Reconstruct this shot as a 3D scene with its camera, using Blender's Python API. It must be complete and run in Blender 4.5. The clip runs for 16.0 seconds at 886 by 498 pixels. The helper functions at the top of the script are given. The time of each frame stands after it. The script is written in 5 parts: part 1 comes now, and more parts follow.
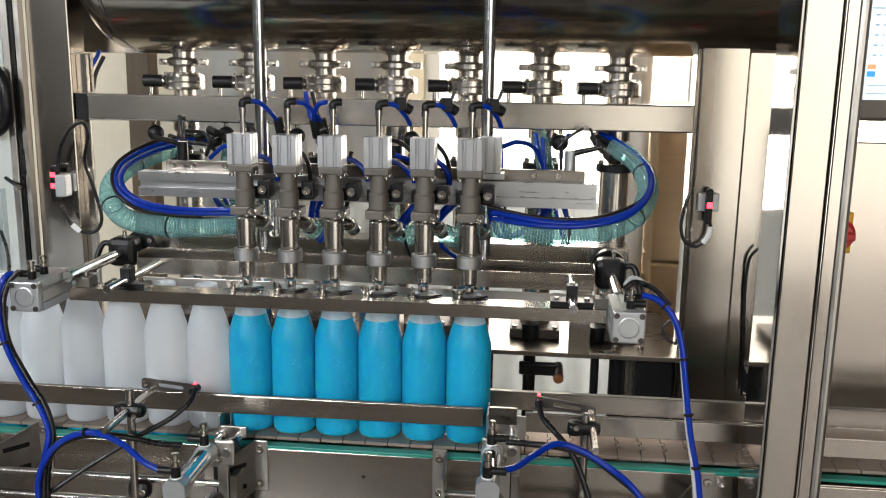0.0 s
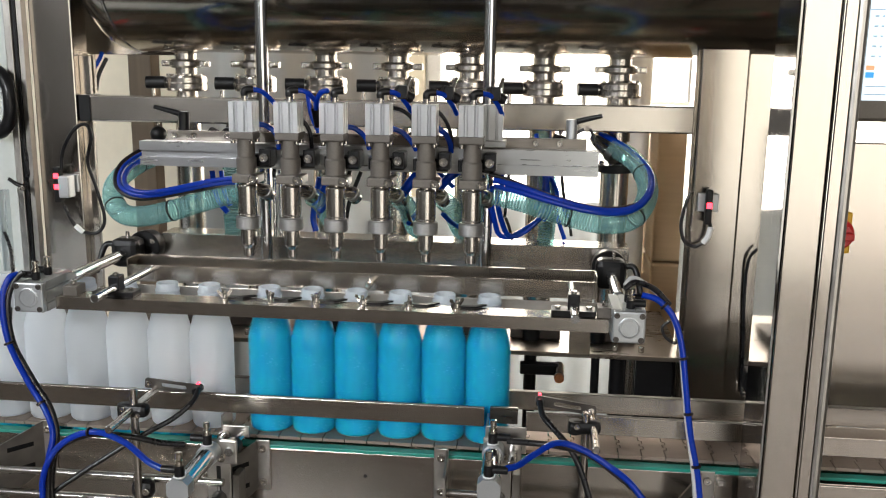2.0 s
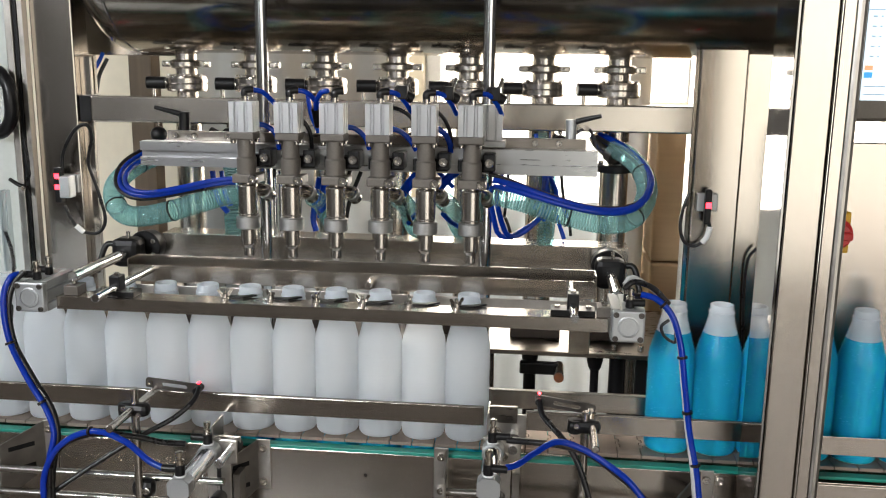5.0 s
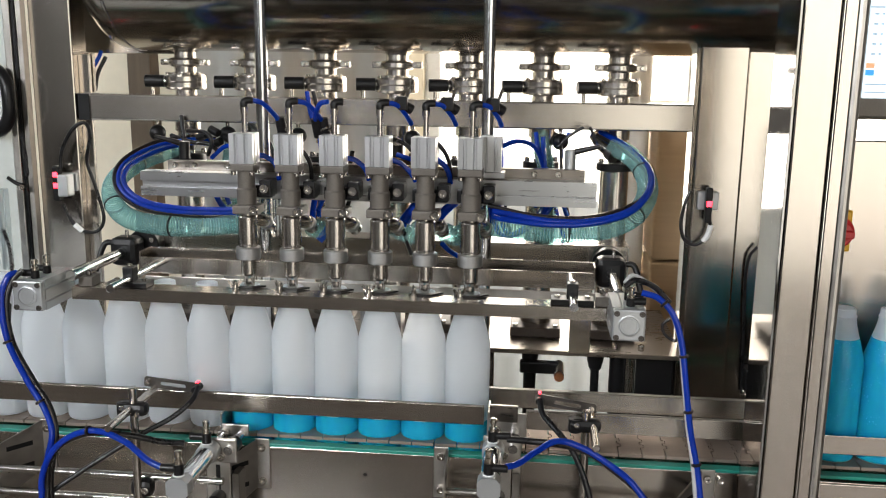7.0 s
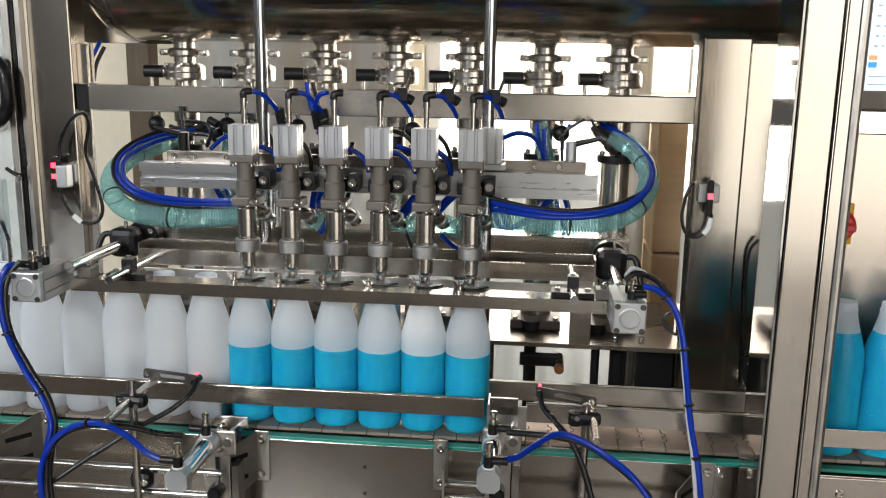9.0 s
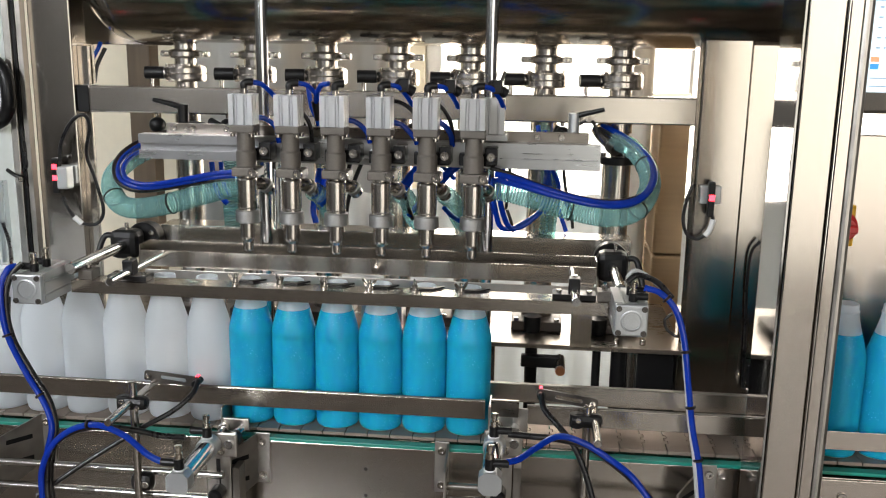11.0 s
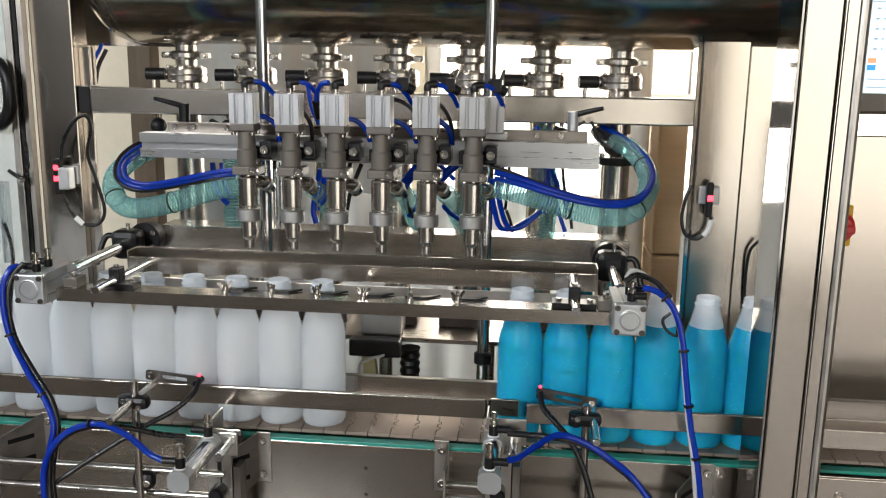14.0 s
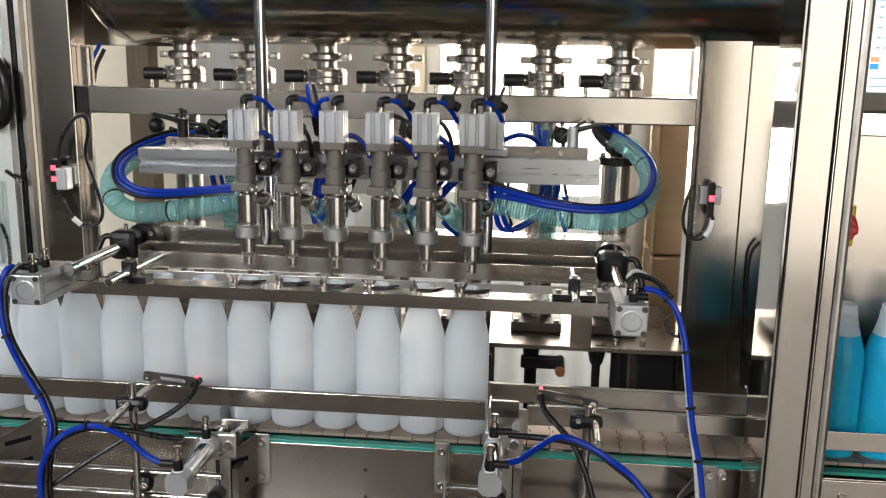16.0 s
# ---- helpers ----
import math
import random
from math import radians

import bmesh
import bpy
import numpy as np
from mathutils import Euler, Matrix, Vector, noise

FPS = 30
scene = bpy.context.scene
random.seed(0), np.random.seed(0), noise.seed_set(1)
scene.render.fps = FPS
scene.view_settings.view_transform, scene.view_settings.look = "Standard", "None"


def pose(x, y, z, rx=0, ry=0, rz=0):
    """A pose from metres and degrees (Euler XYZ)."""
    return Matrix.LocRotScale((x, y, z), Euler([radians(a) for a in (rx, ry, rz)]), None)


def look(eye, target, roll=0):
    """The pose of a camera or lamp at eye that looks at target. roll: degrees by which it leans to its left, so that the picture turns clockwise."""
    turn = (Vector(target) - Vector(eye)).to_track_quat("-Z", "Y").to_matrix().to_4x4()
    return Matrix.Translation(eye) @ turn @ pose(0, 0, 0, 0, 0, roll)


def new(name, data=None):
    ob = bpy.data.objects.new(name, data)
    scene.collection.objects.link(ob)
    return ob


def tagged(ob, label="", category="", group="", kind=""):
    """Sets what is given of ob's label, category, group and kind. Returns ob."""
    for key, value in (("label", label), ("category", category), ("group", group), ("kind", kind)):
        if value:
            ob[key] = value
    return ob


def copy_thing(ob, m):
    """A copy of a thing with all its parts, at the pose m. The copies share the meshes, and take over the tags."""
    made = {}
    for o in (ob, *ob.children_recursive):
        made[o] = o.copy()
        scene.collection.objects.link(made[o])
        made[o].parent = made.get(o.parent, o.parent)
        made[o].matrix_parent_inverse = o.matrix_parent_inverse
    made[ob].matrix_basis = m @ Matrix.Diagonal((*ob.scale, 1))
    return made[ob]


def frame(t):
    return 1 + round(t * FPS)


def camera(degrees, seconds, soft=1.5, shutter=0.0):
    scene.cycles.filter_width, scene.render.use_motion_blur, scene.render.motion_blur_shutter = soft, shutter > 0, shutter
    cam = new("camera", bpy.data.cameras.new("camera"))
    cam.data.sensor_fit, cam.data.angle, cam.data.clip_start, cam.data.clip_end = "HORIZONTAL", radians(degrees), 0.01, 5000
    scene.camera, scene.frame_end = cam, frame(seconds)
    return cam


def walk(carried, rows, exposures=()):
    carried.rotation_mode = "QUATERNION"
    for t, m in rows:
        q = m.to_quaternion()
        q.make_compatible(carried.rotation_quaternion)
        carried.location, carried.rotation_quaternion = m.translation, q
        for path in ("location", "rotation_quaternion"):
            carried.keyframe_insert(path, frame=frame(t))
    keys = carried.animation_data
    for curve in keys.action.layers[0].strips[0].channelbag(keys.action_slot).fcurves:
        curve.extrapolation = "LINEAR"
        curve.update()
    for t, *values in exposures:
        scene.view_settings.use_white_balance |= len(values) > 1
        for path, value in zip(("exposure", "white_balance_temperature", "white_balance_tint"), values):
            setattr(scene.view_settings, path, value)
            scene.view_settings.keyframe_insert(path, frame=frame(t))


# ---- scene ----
cam = camera(52.2, 16.0, soft=1.1, shutter=0.4)
PATH = [
    (0.0, pose(0.2902, -1.4445, 1.5267, 78.261, 0, 5.895) @ pose(0, 0, 0, 0, 0, 0.881)),
    (0.5, pose(0.2905, -1.4466, 1.5285, 78.209, 0, 5.927) @ pose(0, 0, 0, 0, 0, 0.861)),
    (1.0, pose(0.2890, -1.4488, 1.5301, 78.213, 0, 5.917) @ pose(0, 0, 0, 0, 0, 0.847)),
    (1.5, pose(0.2896, -1.4514, 1.5291, 78.266, 0, 5.899) @ pose(0, 0, 0, 0, 0, 0.850)),
    (2.0, pose(0.2904, -1.4535, 1.5292, 78.263, 0, 5.948) @ pose(0, 0, 0, 0, 0, 0.811)),
    (2.5, pose(0.2914, -1.4562, 1.5320, 78.187, 0, 6.001) @ pose(0, 0, 0, 0, 0, 0.778)),
    (3.0, pose(0.2893, -1.4567, 1.5303, 78.241, 0, 5.910) @ pose(0, 0, 0, 0, 0, 0.808)),
    (3.5, pose(0.2910, -1.4547, 1.5279, 78.303, 0, 5.968) @ pose(0, 0, 0, 0, 0, 0.793)),
    (4.0, pose(0.2915, -1.4579, 1.5289, 78.290, 0, 5.945) @ pose(0, 0, 0, 0, 0, 0.802)),
    (6.5, pose(0.2918, -1.4553, 1.5273, 78.303, 0, 5.999) @ pose(0, 0, 0, 0, 0, 0.740)),
    (7.0, pose(0.2903, -1.4522, 1.5253, 78.286, 0, 5.927) @ pose(0, 0, 0, 0, 0, 0.773)),
    (7.5, pose(0.2890, -1.4474, 1.5242, 78.167, 0, 5.895) @ pose(0, 0, 0, 0, 0, 0.829)),
    (8.0, pose(0.2872, -1.4420, 1.5249, 77.922, 0, 5.864) @ pose(0, 0, 0, 0, 0, 0.887)),
    (8.5, pose(0.2897, -1.4436, 1.5242, 77.824, 0, 5.929) @ pose(0, 0, 0, 0, 0, 0.925)),
    (9.0, pose(0.2881, -1.4464, 1.5260, 77.718, 0, 5.869) @ pose(0, 0, 0, 0, 0, 0.921)),
    (11.5, pose(0.2866, -1.4441, 1.5289, 77.707, 0, 5.900) @ pose(0, 0, 0, 0, 0, 0.917)),
    (12.0, pose(0.2867, -1.4456, 1.5282, 77.745, 0, 5.872) @ pose(0, 0, 0, 0, 0, 0.906)),
    (12.5, pose(0.2883, -1.4466, 1.5279, 77.740, 0, 5.935) @ pose(0, 0, 0, 0, 0, 0.879)),
    (13.0, pose(0.2863, -1.4519, 1.5301, 77.715, 0, 5.880) @ pose(0, 0, 0, 0, 0, 0.913)),
    (13.5, pose(0.2882, -1.4531, 1.5303, 77.727, 0, 5.958) @ pose(0, 0, 0, 0, 0, 0.866)),
    (14.0, pose(0.2874, -1.4529, 1.5288, 77.784, 0, 5.874) @ pose(0, 0, 0, 0, 0, 0.902)),
    (14.5, pose(0.2862, -1.4504, 1.5265, 77.853, 0, 5.861) @ pose(0, 0, 0, 0, 0, 0.910)),
    (15.0, pose(0.2860, -1.4483, 1.5287, 77.766, 0, 5.875) @ pose(0, 0, 0, 0, 0, 0.895)),
    (15.5, pose(0.2883, -1.4441, 1.5269, 77.818, 0, 5.951) @ pose(0, 0, 0, 0, 0, 0.863)),
    (16.0, pose(0.2859, -1.4429, 1.5247, 77.881, 0, 5.857) @ pose(0, 0, 0, 0, 0, 0.887)),
]
walk(cam, PATH, exposures=[(0.0, 0.2, 6780, 12), (16.0, 0.2, 6780, 12)])

# ---- world and light ----
world = bpy.data.worlds.new("sky")
scene.world = world
world.use_nodes = True
sky = world.node_tree.nodes.new("ShaderNodeTexSky")
sky.sky_type, sky.sun_disc = "NISHITA", False
sky.sun_elevation, sky.sun_rotation = radians(35), radians(20)
world.node_tree.links.new(sky.outputs[0], world.node_tree.nodes["Background"].inputs[0])
world.node_tree.nodes["Background"].inputs[1].default_value = 0.12


def area_lamp(name, eye, target, sx, sy, watts, colour):
    data = bpy.data.lights.new(name, "AREA")
    data.shape, data.size, data.size_y, data.energy, data.color = "RECTANGLE", sx, sy, watts, colour
    ob = new(name, data)
    ob.matrix_basis = look(eye, target)
    return ob


# daylight stand-ins at the windows; the front and side ones are unseen additions
area_lamp("window_light_rear", (0.8, 1.55, 1.4), (0.7, 0, 1.25), 1.7, 1.95, 62, (1.0, 0.94, 0.85))
area_lamp("added_window_light_front", (-1.9, -5.0, 3.25), (-0.2, 0, 1.0), 1.4, 1.25, 245, (0.90, 0.95, 1.0))
area_lamp("added_window_light_front", (2.4, -5.0, 1.65), (0.6, 0, 1.2), 3.5, 3.0, 78, (1.0, 0.93, 0.84))
area_lamp("added_window_light_side", (-3.95, -1.2, 3.05), (0, 0, 1.0), 1.6, 1.25, 38, (0.86, 0.93, 1.0))


# ---- materials ----
def material(name, base, rough=0.5, metal=0.0, vary=0.12, grain=(40, 40, 40), blot=6.0, bump=0.05, rough_vary=0.08, coat=0.0, spec=0.5):
    """A surface with fine grain and larger blotches in colour, gloss and relief."""
    m = bpy.data.materials.new(name)
    m.use_nodes = True
    nt = m.node_tree
    b = nt.nodes["Principled BSDF"]
    tc = nt.nodes.new("ShaderNodeTexCoord")
    mp = nt.nodes.new("ShaderNodeMapping")
    mp.inputs["Scale"].default_value = grain
    nt.links.new(tc.outputs["Object"], mp.inputs[0])
    fine = nt.nodes.new("ShaderNodeTexNoise")
    fine.inputs["Scale"].default_value, fine.inputs["Detail"].default_value = 1.0, 5.0
    nt.links.new(mp.outputs[0], fine.inputs["Vector"])
    big = nt.nodes.new("ShaderNodeTexNoise")
    big.inputs["Scale"].default_value, big.inputs["Detail"].default_value = blot, 3.0
    nt.links.new(tc.outputs["Object"], big.inputs["Vector"])
    add = nt.nodes.new("ShaderNodeMath")
    add.operation = "ADD"
    nt.links.new(fine.outputs["Fac"], add.inputs[0])
    nt.links.new(big.outputs["Fac"], add.inputs[1])
    col = nt.nodes.new("ShaderNodeMapRange")
    col.inputs["From Min"].default_value, col.inputs["From Max"].default_value = 0.6, 1.4
    col.inputs["To Min"].default_value, col.inputs["To Max"].default_value = 1 - vary, 1 + vary
    nt.links.new(add.outputs[0], col.inputs["Value"])
    mul = nt.nodes.new("ShaderNodeVectorMath")
    mul.operation = "SCALE"
    mul.inputs[0].default_value = base
    nt.links.new(col.outputs[0], mul.inputs["Scale"])
    nt.links.new(mul.outputs[0], b.inputs["Base Color"])
    rr = nt.nodes.new("ShaderNodeMapRange")
    rr.inputs["From Min"].default_value, rr.inputs["From Max"].default_value = 0.6, 1.4
    rr.inputs["To Min"].default_value, rr.inputs["To Max"].default_value = max(0.02, rough - rough_vary), rough + rough_vary
    nt.links.new(add.outputs[0], rr.inputs["Value"])
    nt.links.new(rr.outputs[0], b.inputs["Roughness"])
    if bump:
        bp = nt.nodes.new("ShaderNodeBump")
        bp.inputs["Strength"].default_value, bp.inputs["Distance"].default_value = bump, 0.001
        nt.links.new(fine.outputs["Fac"], bp.inputs["Height"])
        nt.links.new(bp.outputs[0], b.inputs["Normal"])
    b.inputs["Metallic"].default_value = metal
    b.inputs["Coat Weight"].default_value = coat
    b.inputs["Specular IOR Level"].default_value = spec
    return m


def glowing(name, base, strength):
    m = material(name, base, 0.4)
    b = m.node_tree.nodes["Principled BSDF"]
    b.inputs["Emission Color"].default_value = (*base, 1)
    b.inputs["Emission Strength"].default_value = strength
    return m


STEEL = (0.46, 0.42, 0.375)
steel_x = material("brushed stainless, brushed lengthways", STEEL, 0.23, 1, 0.08, (2, 400, 500), 6, 0.006, 0.035)
steel_z = material("brushed stainless, brushed upright", STEEL, 0.19, 1, 0.07, (600, 600, 3), 6, 0.01, 0.04)
steel_plain = material("pickled stainless plate", (0.40, 0.38, 0.35), 0.38, 1, 0.16, (60, 60, 60), 14, 0.04, 0.08)
# stainless with its colour darkened to hold down reflected window glare
steel_deck = material("stainless in a darkened brownish colour", (0.23, 0.205, 0.18), 0.3, 1, 0.15, (30, 200, 200), 10, 0.03, 0.06)
steel_tank = material("polished stainless sheet", (0.42, 0.375, 0.32), 0.15, 1, 0.22, (2.5, 60, 60), 5, 0.16, 0.06)
steel_mirror = material("bright stainless sheet", (0.60, 0.58, 0.55), 0.1, 1, 0.08, (120, 120, 3), 5, 0.03, 0.04)
steel_lining = material("smooth stainless sheet", (0.32, 0.31, 0.30), 0.07, 1, 0.1, (120, 120, 3), 5, 0.02, 0.03)
steel_turned = material("turned stainless", (0.50, 0.47, 0.435), 0.23, 1, 0.04, (60, 60, 500), 30, 0.004, 0.03)
chrome = material("ground chrome rod", (0.56, 0.565, 0.575), 0.17, 1, 0.08, (90, 90, 90), 20, 0.02, 0.05)
steel_chain = material("worn stainless chain", (0.29, 0.235, 0.20), 0.48, 0.75, 0.24, (30, 300, 300), 14, 0.1, 0.12)
steel_knurl = material("matt knurled steel", (0.33, 0.33, 0.325), 0.48, 1, 0.2, (900, 900, 900), 30, 0.5, 0.08)
grey_metal = material("hard grey anodised aluminium", (0.125, 0.112, 0.098), 0.45, 0.35, 0.16, (300, 300, 300), 18, 0.08)
aluminium = material("clear anodised aluminium", (0.48, 0.485, 0.49), 0.33, 0.9, 0.06, (300, 300, 5), 14, 0.02, 0.04)
aluminium_x = material("clear anodised aluminium profile", (0.45, 0.455, 0.46), 0.28, 0.95, 0.03, (0.5, 150, 150), 14, 0.002, 0.015)
cast_alu = material("bead-blasted aluminium", (0.42, 0.435, 0.44), 0.42, 0.8, 0.12, (500, 500, 500), 18, 0.12)
dark_steel = material("black-browned steel", (0.09, 0.082, 0.075), 0.4, 0.8, 0.2, (200, 200, 200), 30, 0.08)
black = material("black plastic", (0.006, 0.006, 0.0065), 0.36, 0, 0.25, (200, 200, 200), 30, 0.1, spec=0.28)
black_cable = material("black cable sheath", (0.007, 0.007, 0.008), 0.3, 0, 0.2, (150, 150, 150), 30, 0.04, spec=0.4)
grey_cable = material("grey cable sheath", (0.42, 0.43, 0.43), 0.45, 0, 0.1, (150, 150, 150), 30, 0.04)
blue_tube = material("blue polyurethane tube", (0.002, 0.032, 0.33), 0.2, 0, 0.2, (60, 60, 60), 25, 0.02, 0.05, coat=0.5, spec=0.4)
tube_tree = blue_tube.node_tree  # the tube wall lets some light through
tube_glow = tube_tree.nodes.new("ShaderNodeBsdfTranslucent")
tube_glow.inputs[0].default_value = (0.0, 0.17, 0.95, 1)
tube_mix = tube_tree.nodes.new("ShaderNodeMixShader")
tube_mix.inputs[0].default_value = 0.3
tube_tree.links.new(tube_tree.nodes["Principled BSDF"].outputs[0], tube_mix.inputs[1])
tube_tree.links.new(tube_glow.outputs[0], tube_mix.inputs[2])
tube_tree.links.new(tube_mix.outputs[0], tube_tree.nodes["Material Output"].inputs[0])
green_strip = material("green sliding strip", (0.0, 0.20, 0.15), 0.42, 0, 0.14, (20, 200, 200), 18, 0.05)
white_plastic = material("white plastic", (0.75, 0.76, 0.76), 0.45, 0, 0.06, (120, 120, 120), 20, 0.03)
white_wall = material("white sheet wall", (0.78, 0.77, 0.74), 0.6, 0, 0.05, (8, 8, 2), 1.5, 0.05)
# walls out of view, near black so the steel reflects a dark hall
hall_wall = material("dark grey unseen hall wall", (0.06, 0.056, 0.05), 0.7, 0, 0.2, (30, 30, 30), 1.2, 0.08)
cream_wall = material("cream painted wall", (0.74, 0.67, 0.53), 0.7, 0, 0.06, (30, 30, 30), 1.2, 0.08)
brown_wood = material("stained brown board", (0.17, 0.12, 0.08), 0.55, 0, 0.3, (60, 60, 3), 5, 0.15)
brown_base = material("dark brown primed steel block", (0.055, 0.043, 0.036), 0.5, 0.3, 0.25, (100, 100, 100), 12, 0.1)
concrete = material("glossy brown-grey floor coating", (0.09, 0.074, 0.06), 0.15, 0, 0.2, (40, 40, 40), 1.5, 0.02, 0.05, spec=1.0)
ceiling_paint = material("dull ceiling paint", (0.10, 0.10, 0.095), 0.8, 0, 0.05, (20, 20, 20), 1.5, 0.05)
brass = material("nickel-plated brass", (0.62, 0.58, 0.51), 0.22, 1, 0.12, (200, 200, 200), 40, 0.04)
copper = material("copper cap", (0.55, 0.24, 0.13), 0.35, 1, 0.15, (200, 200, 200), 40, 0.05)
red_plastic = material("red plastic", (0.62, 0.02, 0.02), 0.35, 0, 0.1, (90, 90, 90), 30, 0.02)
yellow_plastic = material("yellow plastic", (0.85, 0.48, 0.01), 0.38, 0, 0.08, (90, 90, 90), 30, 0.02)
paper = material("white label paper", (0.72, 0.73, 0.72), 0.7, 0, 0.05, (90, 90, 90), 30, 0.03)
red_light = glowing("red signal light", (1.0, 0.03, 0.05), 6)
daylight = glowing("daylit haze", (1.0, 0.97, 0.92), 3.0)
screen_white = glowing("lit display, pale", (0.72, 0.85, 0.93), 0.8)
screen_grey = glowing("lit display, lines", (0.35, 0.45, 0.55), 0.6)
screen_blue = glowing("lit display, blue field", (0.02, 0.3, 0.75), 0.9)
screen_orange = glowing("lit display, orange field", (0.9, 0.4, 0.2), 0.7)


def hdpe(name):
    """Milky polyethylene: scatters part of the light and lets the rest through, blurred."""
    m = material(name, (0.86, 0.93, 0.99), 0.38, 0, 0.03, (60, 60, 20), 10, 0.05)
    nt = m.node_tree
    b = nt.nodes["Principled BSDF"]
    out = nt.nodes["Material Output"]
    tl = nt.nodes.new("ShaderNodeBsdfTranslucent")
    tl.inputs[0].default_value = (0.93, 0.95, 0.97, 1)
    milk = nt.nodes.new("ShaderNodeMixShader")
    milk.inputs[0].default_value = 0.58
    nt.links.new(b.outputs[0], milk.inputs[1])
    nt.links.new(tl.outputs[0], milk.inputs[2])
    rf = nt.nodes.new("ShaderNodeBsdfRefraction")
    rf.inputs["Color"].default_value = (0.96, 0.98, 1, 1)
    rf.inputs["Roughness"].default_value = 0.45
    rf.inputs["IOR"].default_value = 1.03
    mix = nt.nodes.new("ShaderNodeMixShader")
    mix.inputs[0].default_value = 0.34
    nt.links.new(milk.outputs[0], mix.inputs[1])
    nt.links.new(rf.outputs[0], mix.inputs[2])
    nt.links.new(mix.outputs[0], out.inputs[0])
    return m


def clear(name, tint, share, rough, body=None):
    """Clear plastic: lets light straight through, with a gloss of its own."""
    m = material(name, body or tint, rough, 0, 0.06, (80, 80, 80), 15, 0.02)
    nt = m.node_tree
    tr = nt.nodes.new("ShaderNodeBsdfTransparent")
    tr.inputs[0].default_value = (*tint, 1)
    mix = nt.nodes.new("ShaderNodeMixShader")
    mix.inputs[0].default_value = share
    nt.links.new(nt.nodes["Principled BSDF"].outputs[0], mix.inputs[1])
    nt.links.new(tr.outputs[0], mix.inputs[2])
    nt.links.new(mix.outputs[0], nt.nodes["Material Output"].inputs[0])
    return m


def backlit(name, base):
    """A thin milky sheet that glows with the daylight behind it."""
    m = material(name, base, 0.5, 0, 0.05, (8, 8, 2), 1.5, 0.05)
    nt = m.node_tree
    tl = nt.nodes.new("ShaderNodeBsdfTranslucent")
    tl.inputs[0].default_value = (*base, 1)
    mix = nt.nodes.new("ShaderNodeMixShader")
    mix.inputs[0].default_value = 0.6
    nt.links.new(nt.nodes["Principled BSDF"].outputs[0], mix.inputs[1])
    nt.links.new(tl.outputs[0], mix.inputs[2])
    nt.links.new(mix.outputs[0], nt.nodes["Material Output"].inputs[0])
    return m


strip_sheet = backlit("milky plastic strip sheet", (0.46, 0.48, 0.49))
bottle_skin = hdpe("milky polyethylene")
liquid_blue = material("blue cleaning liquid", (0.002, 0.34, 0.545), 0.42, 0, 0.08, (90, 90, 40), 16, 0.0, coat=0.08, spec=0.22)
lb = liquid_blue.node_tree
lp = lb.nodes["Principled BSDF"]
lp.inputs["Subsurface Weight"].default_value = 0.85
lp.inputs["Subsurface Radius"].default_value = (0.1, 0.6, 1.0)
lp.inputs["Subsurface Scale"].default_value = 0.03
# clouds of small air bubbles
l_tc = lb.nodes.new("ShaderNodeTexCoord")
l_cells = lb.nodes.new("ShaderNodeTexVoronoi")
l_cells.inputs["Scale"].default_value = 210
l_cloud = lb.nodes.new("ShaderNodeTexNoise")
l_cloud.inputs["Scale"].default_value = 26
l_spot = lb.nodes.new("ShaderNodeMapRange")
l_spot.inputs["From Min"].default_value, l_spot.inputs["From Max"].default_value = 0.3, 0.16
l_mask = lb.nodes.new("ShaderNodeMapRange")
l_mask.inputs["From Min"].default_value, l_mask.inputs["From Max"].default_value = 0.52, 0.68
l_both = lb.nodes.new("ShaderNodeMath")
l_both.operation = "MULTIPLY"
l_mix = lb.nodes.new("ShaderNodeMix")
l_mix.data_type = "RGBA"
l_mix.inputs["B"].default_value = (0.10, 0.52, 0.80, 1)
for l_node in (l_cells, l_cloud):
    lb.links.new(l_tc.outputs["Object"], l_node.inputs["Vector"])
lb.links.new(l_cells.outputs["Distance"], l_spot.inputs["Value"])
lb.links.new(l_cloud.outputs["Fac"], l_mask.inputs["Value"])
lb.links.new(l_spot.outputs[0], l_both.inputs[0])
lb.links.new(l_mask.outputs[0], l_both.inputs[1])
lb.links.new(l_both.outputs[0], l_mix.inputs["Factor"])
lb.links.new(lp.inputs["Base Color"].links[0].from_socket, l_mix.inputs["A"])
lb.links.new(l_mix.outputs["Result"], lp.inputs["Base Color"])
hose_green = clear("sea-green clear hose wall", (0.82, 0.94, 0.94), 0.92, 0.04, (0.16, 0.36, 0.36))
hose_coil = clear("pale green hose helix", (0.74, 0.91, 0.91), 0.64, 0.06, (0.34, 0.57, 0.57))
acrylic = clear("clear acrylic door sheet", (0.80, 0.84, 0.85), 0.72, 0.12)
glass = clear("window glass", (0.95, 0.97, 0.97), 0.93, 0.03)

# ---- building helpers ----
ORIGIN = {}


def thing(name, base, label, category, group="", kind=""):
    ob = new(name)
    ob.empty_display_size = 0.05
    ob.location = base
    ORIGIN[ob] = Vector(base)
    return tagged(ob, label, category, group, kind)


def finish(me, mat):
    me.materials.append(mat)
    return me


def part(name, bm, mat, parent, label=""):
    """bm, in world metres, as one mesh under a thing or a part."""
    bmesh.ops.translate(bm, verts=bm.verts, vec=-ORIGIN[parent])
    me = bpy.data.meshes.new(name)
    bm.to_mesh(me)
    bm.free()
    ob = new(name, finish(me, mat))
    ob.parent = parent
    ORIGIN[ob] = ORIGIN[parent]
    return tagged(ob, label)


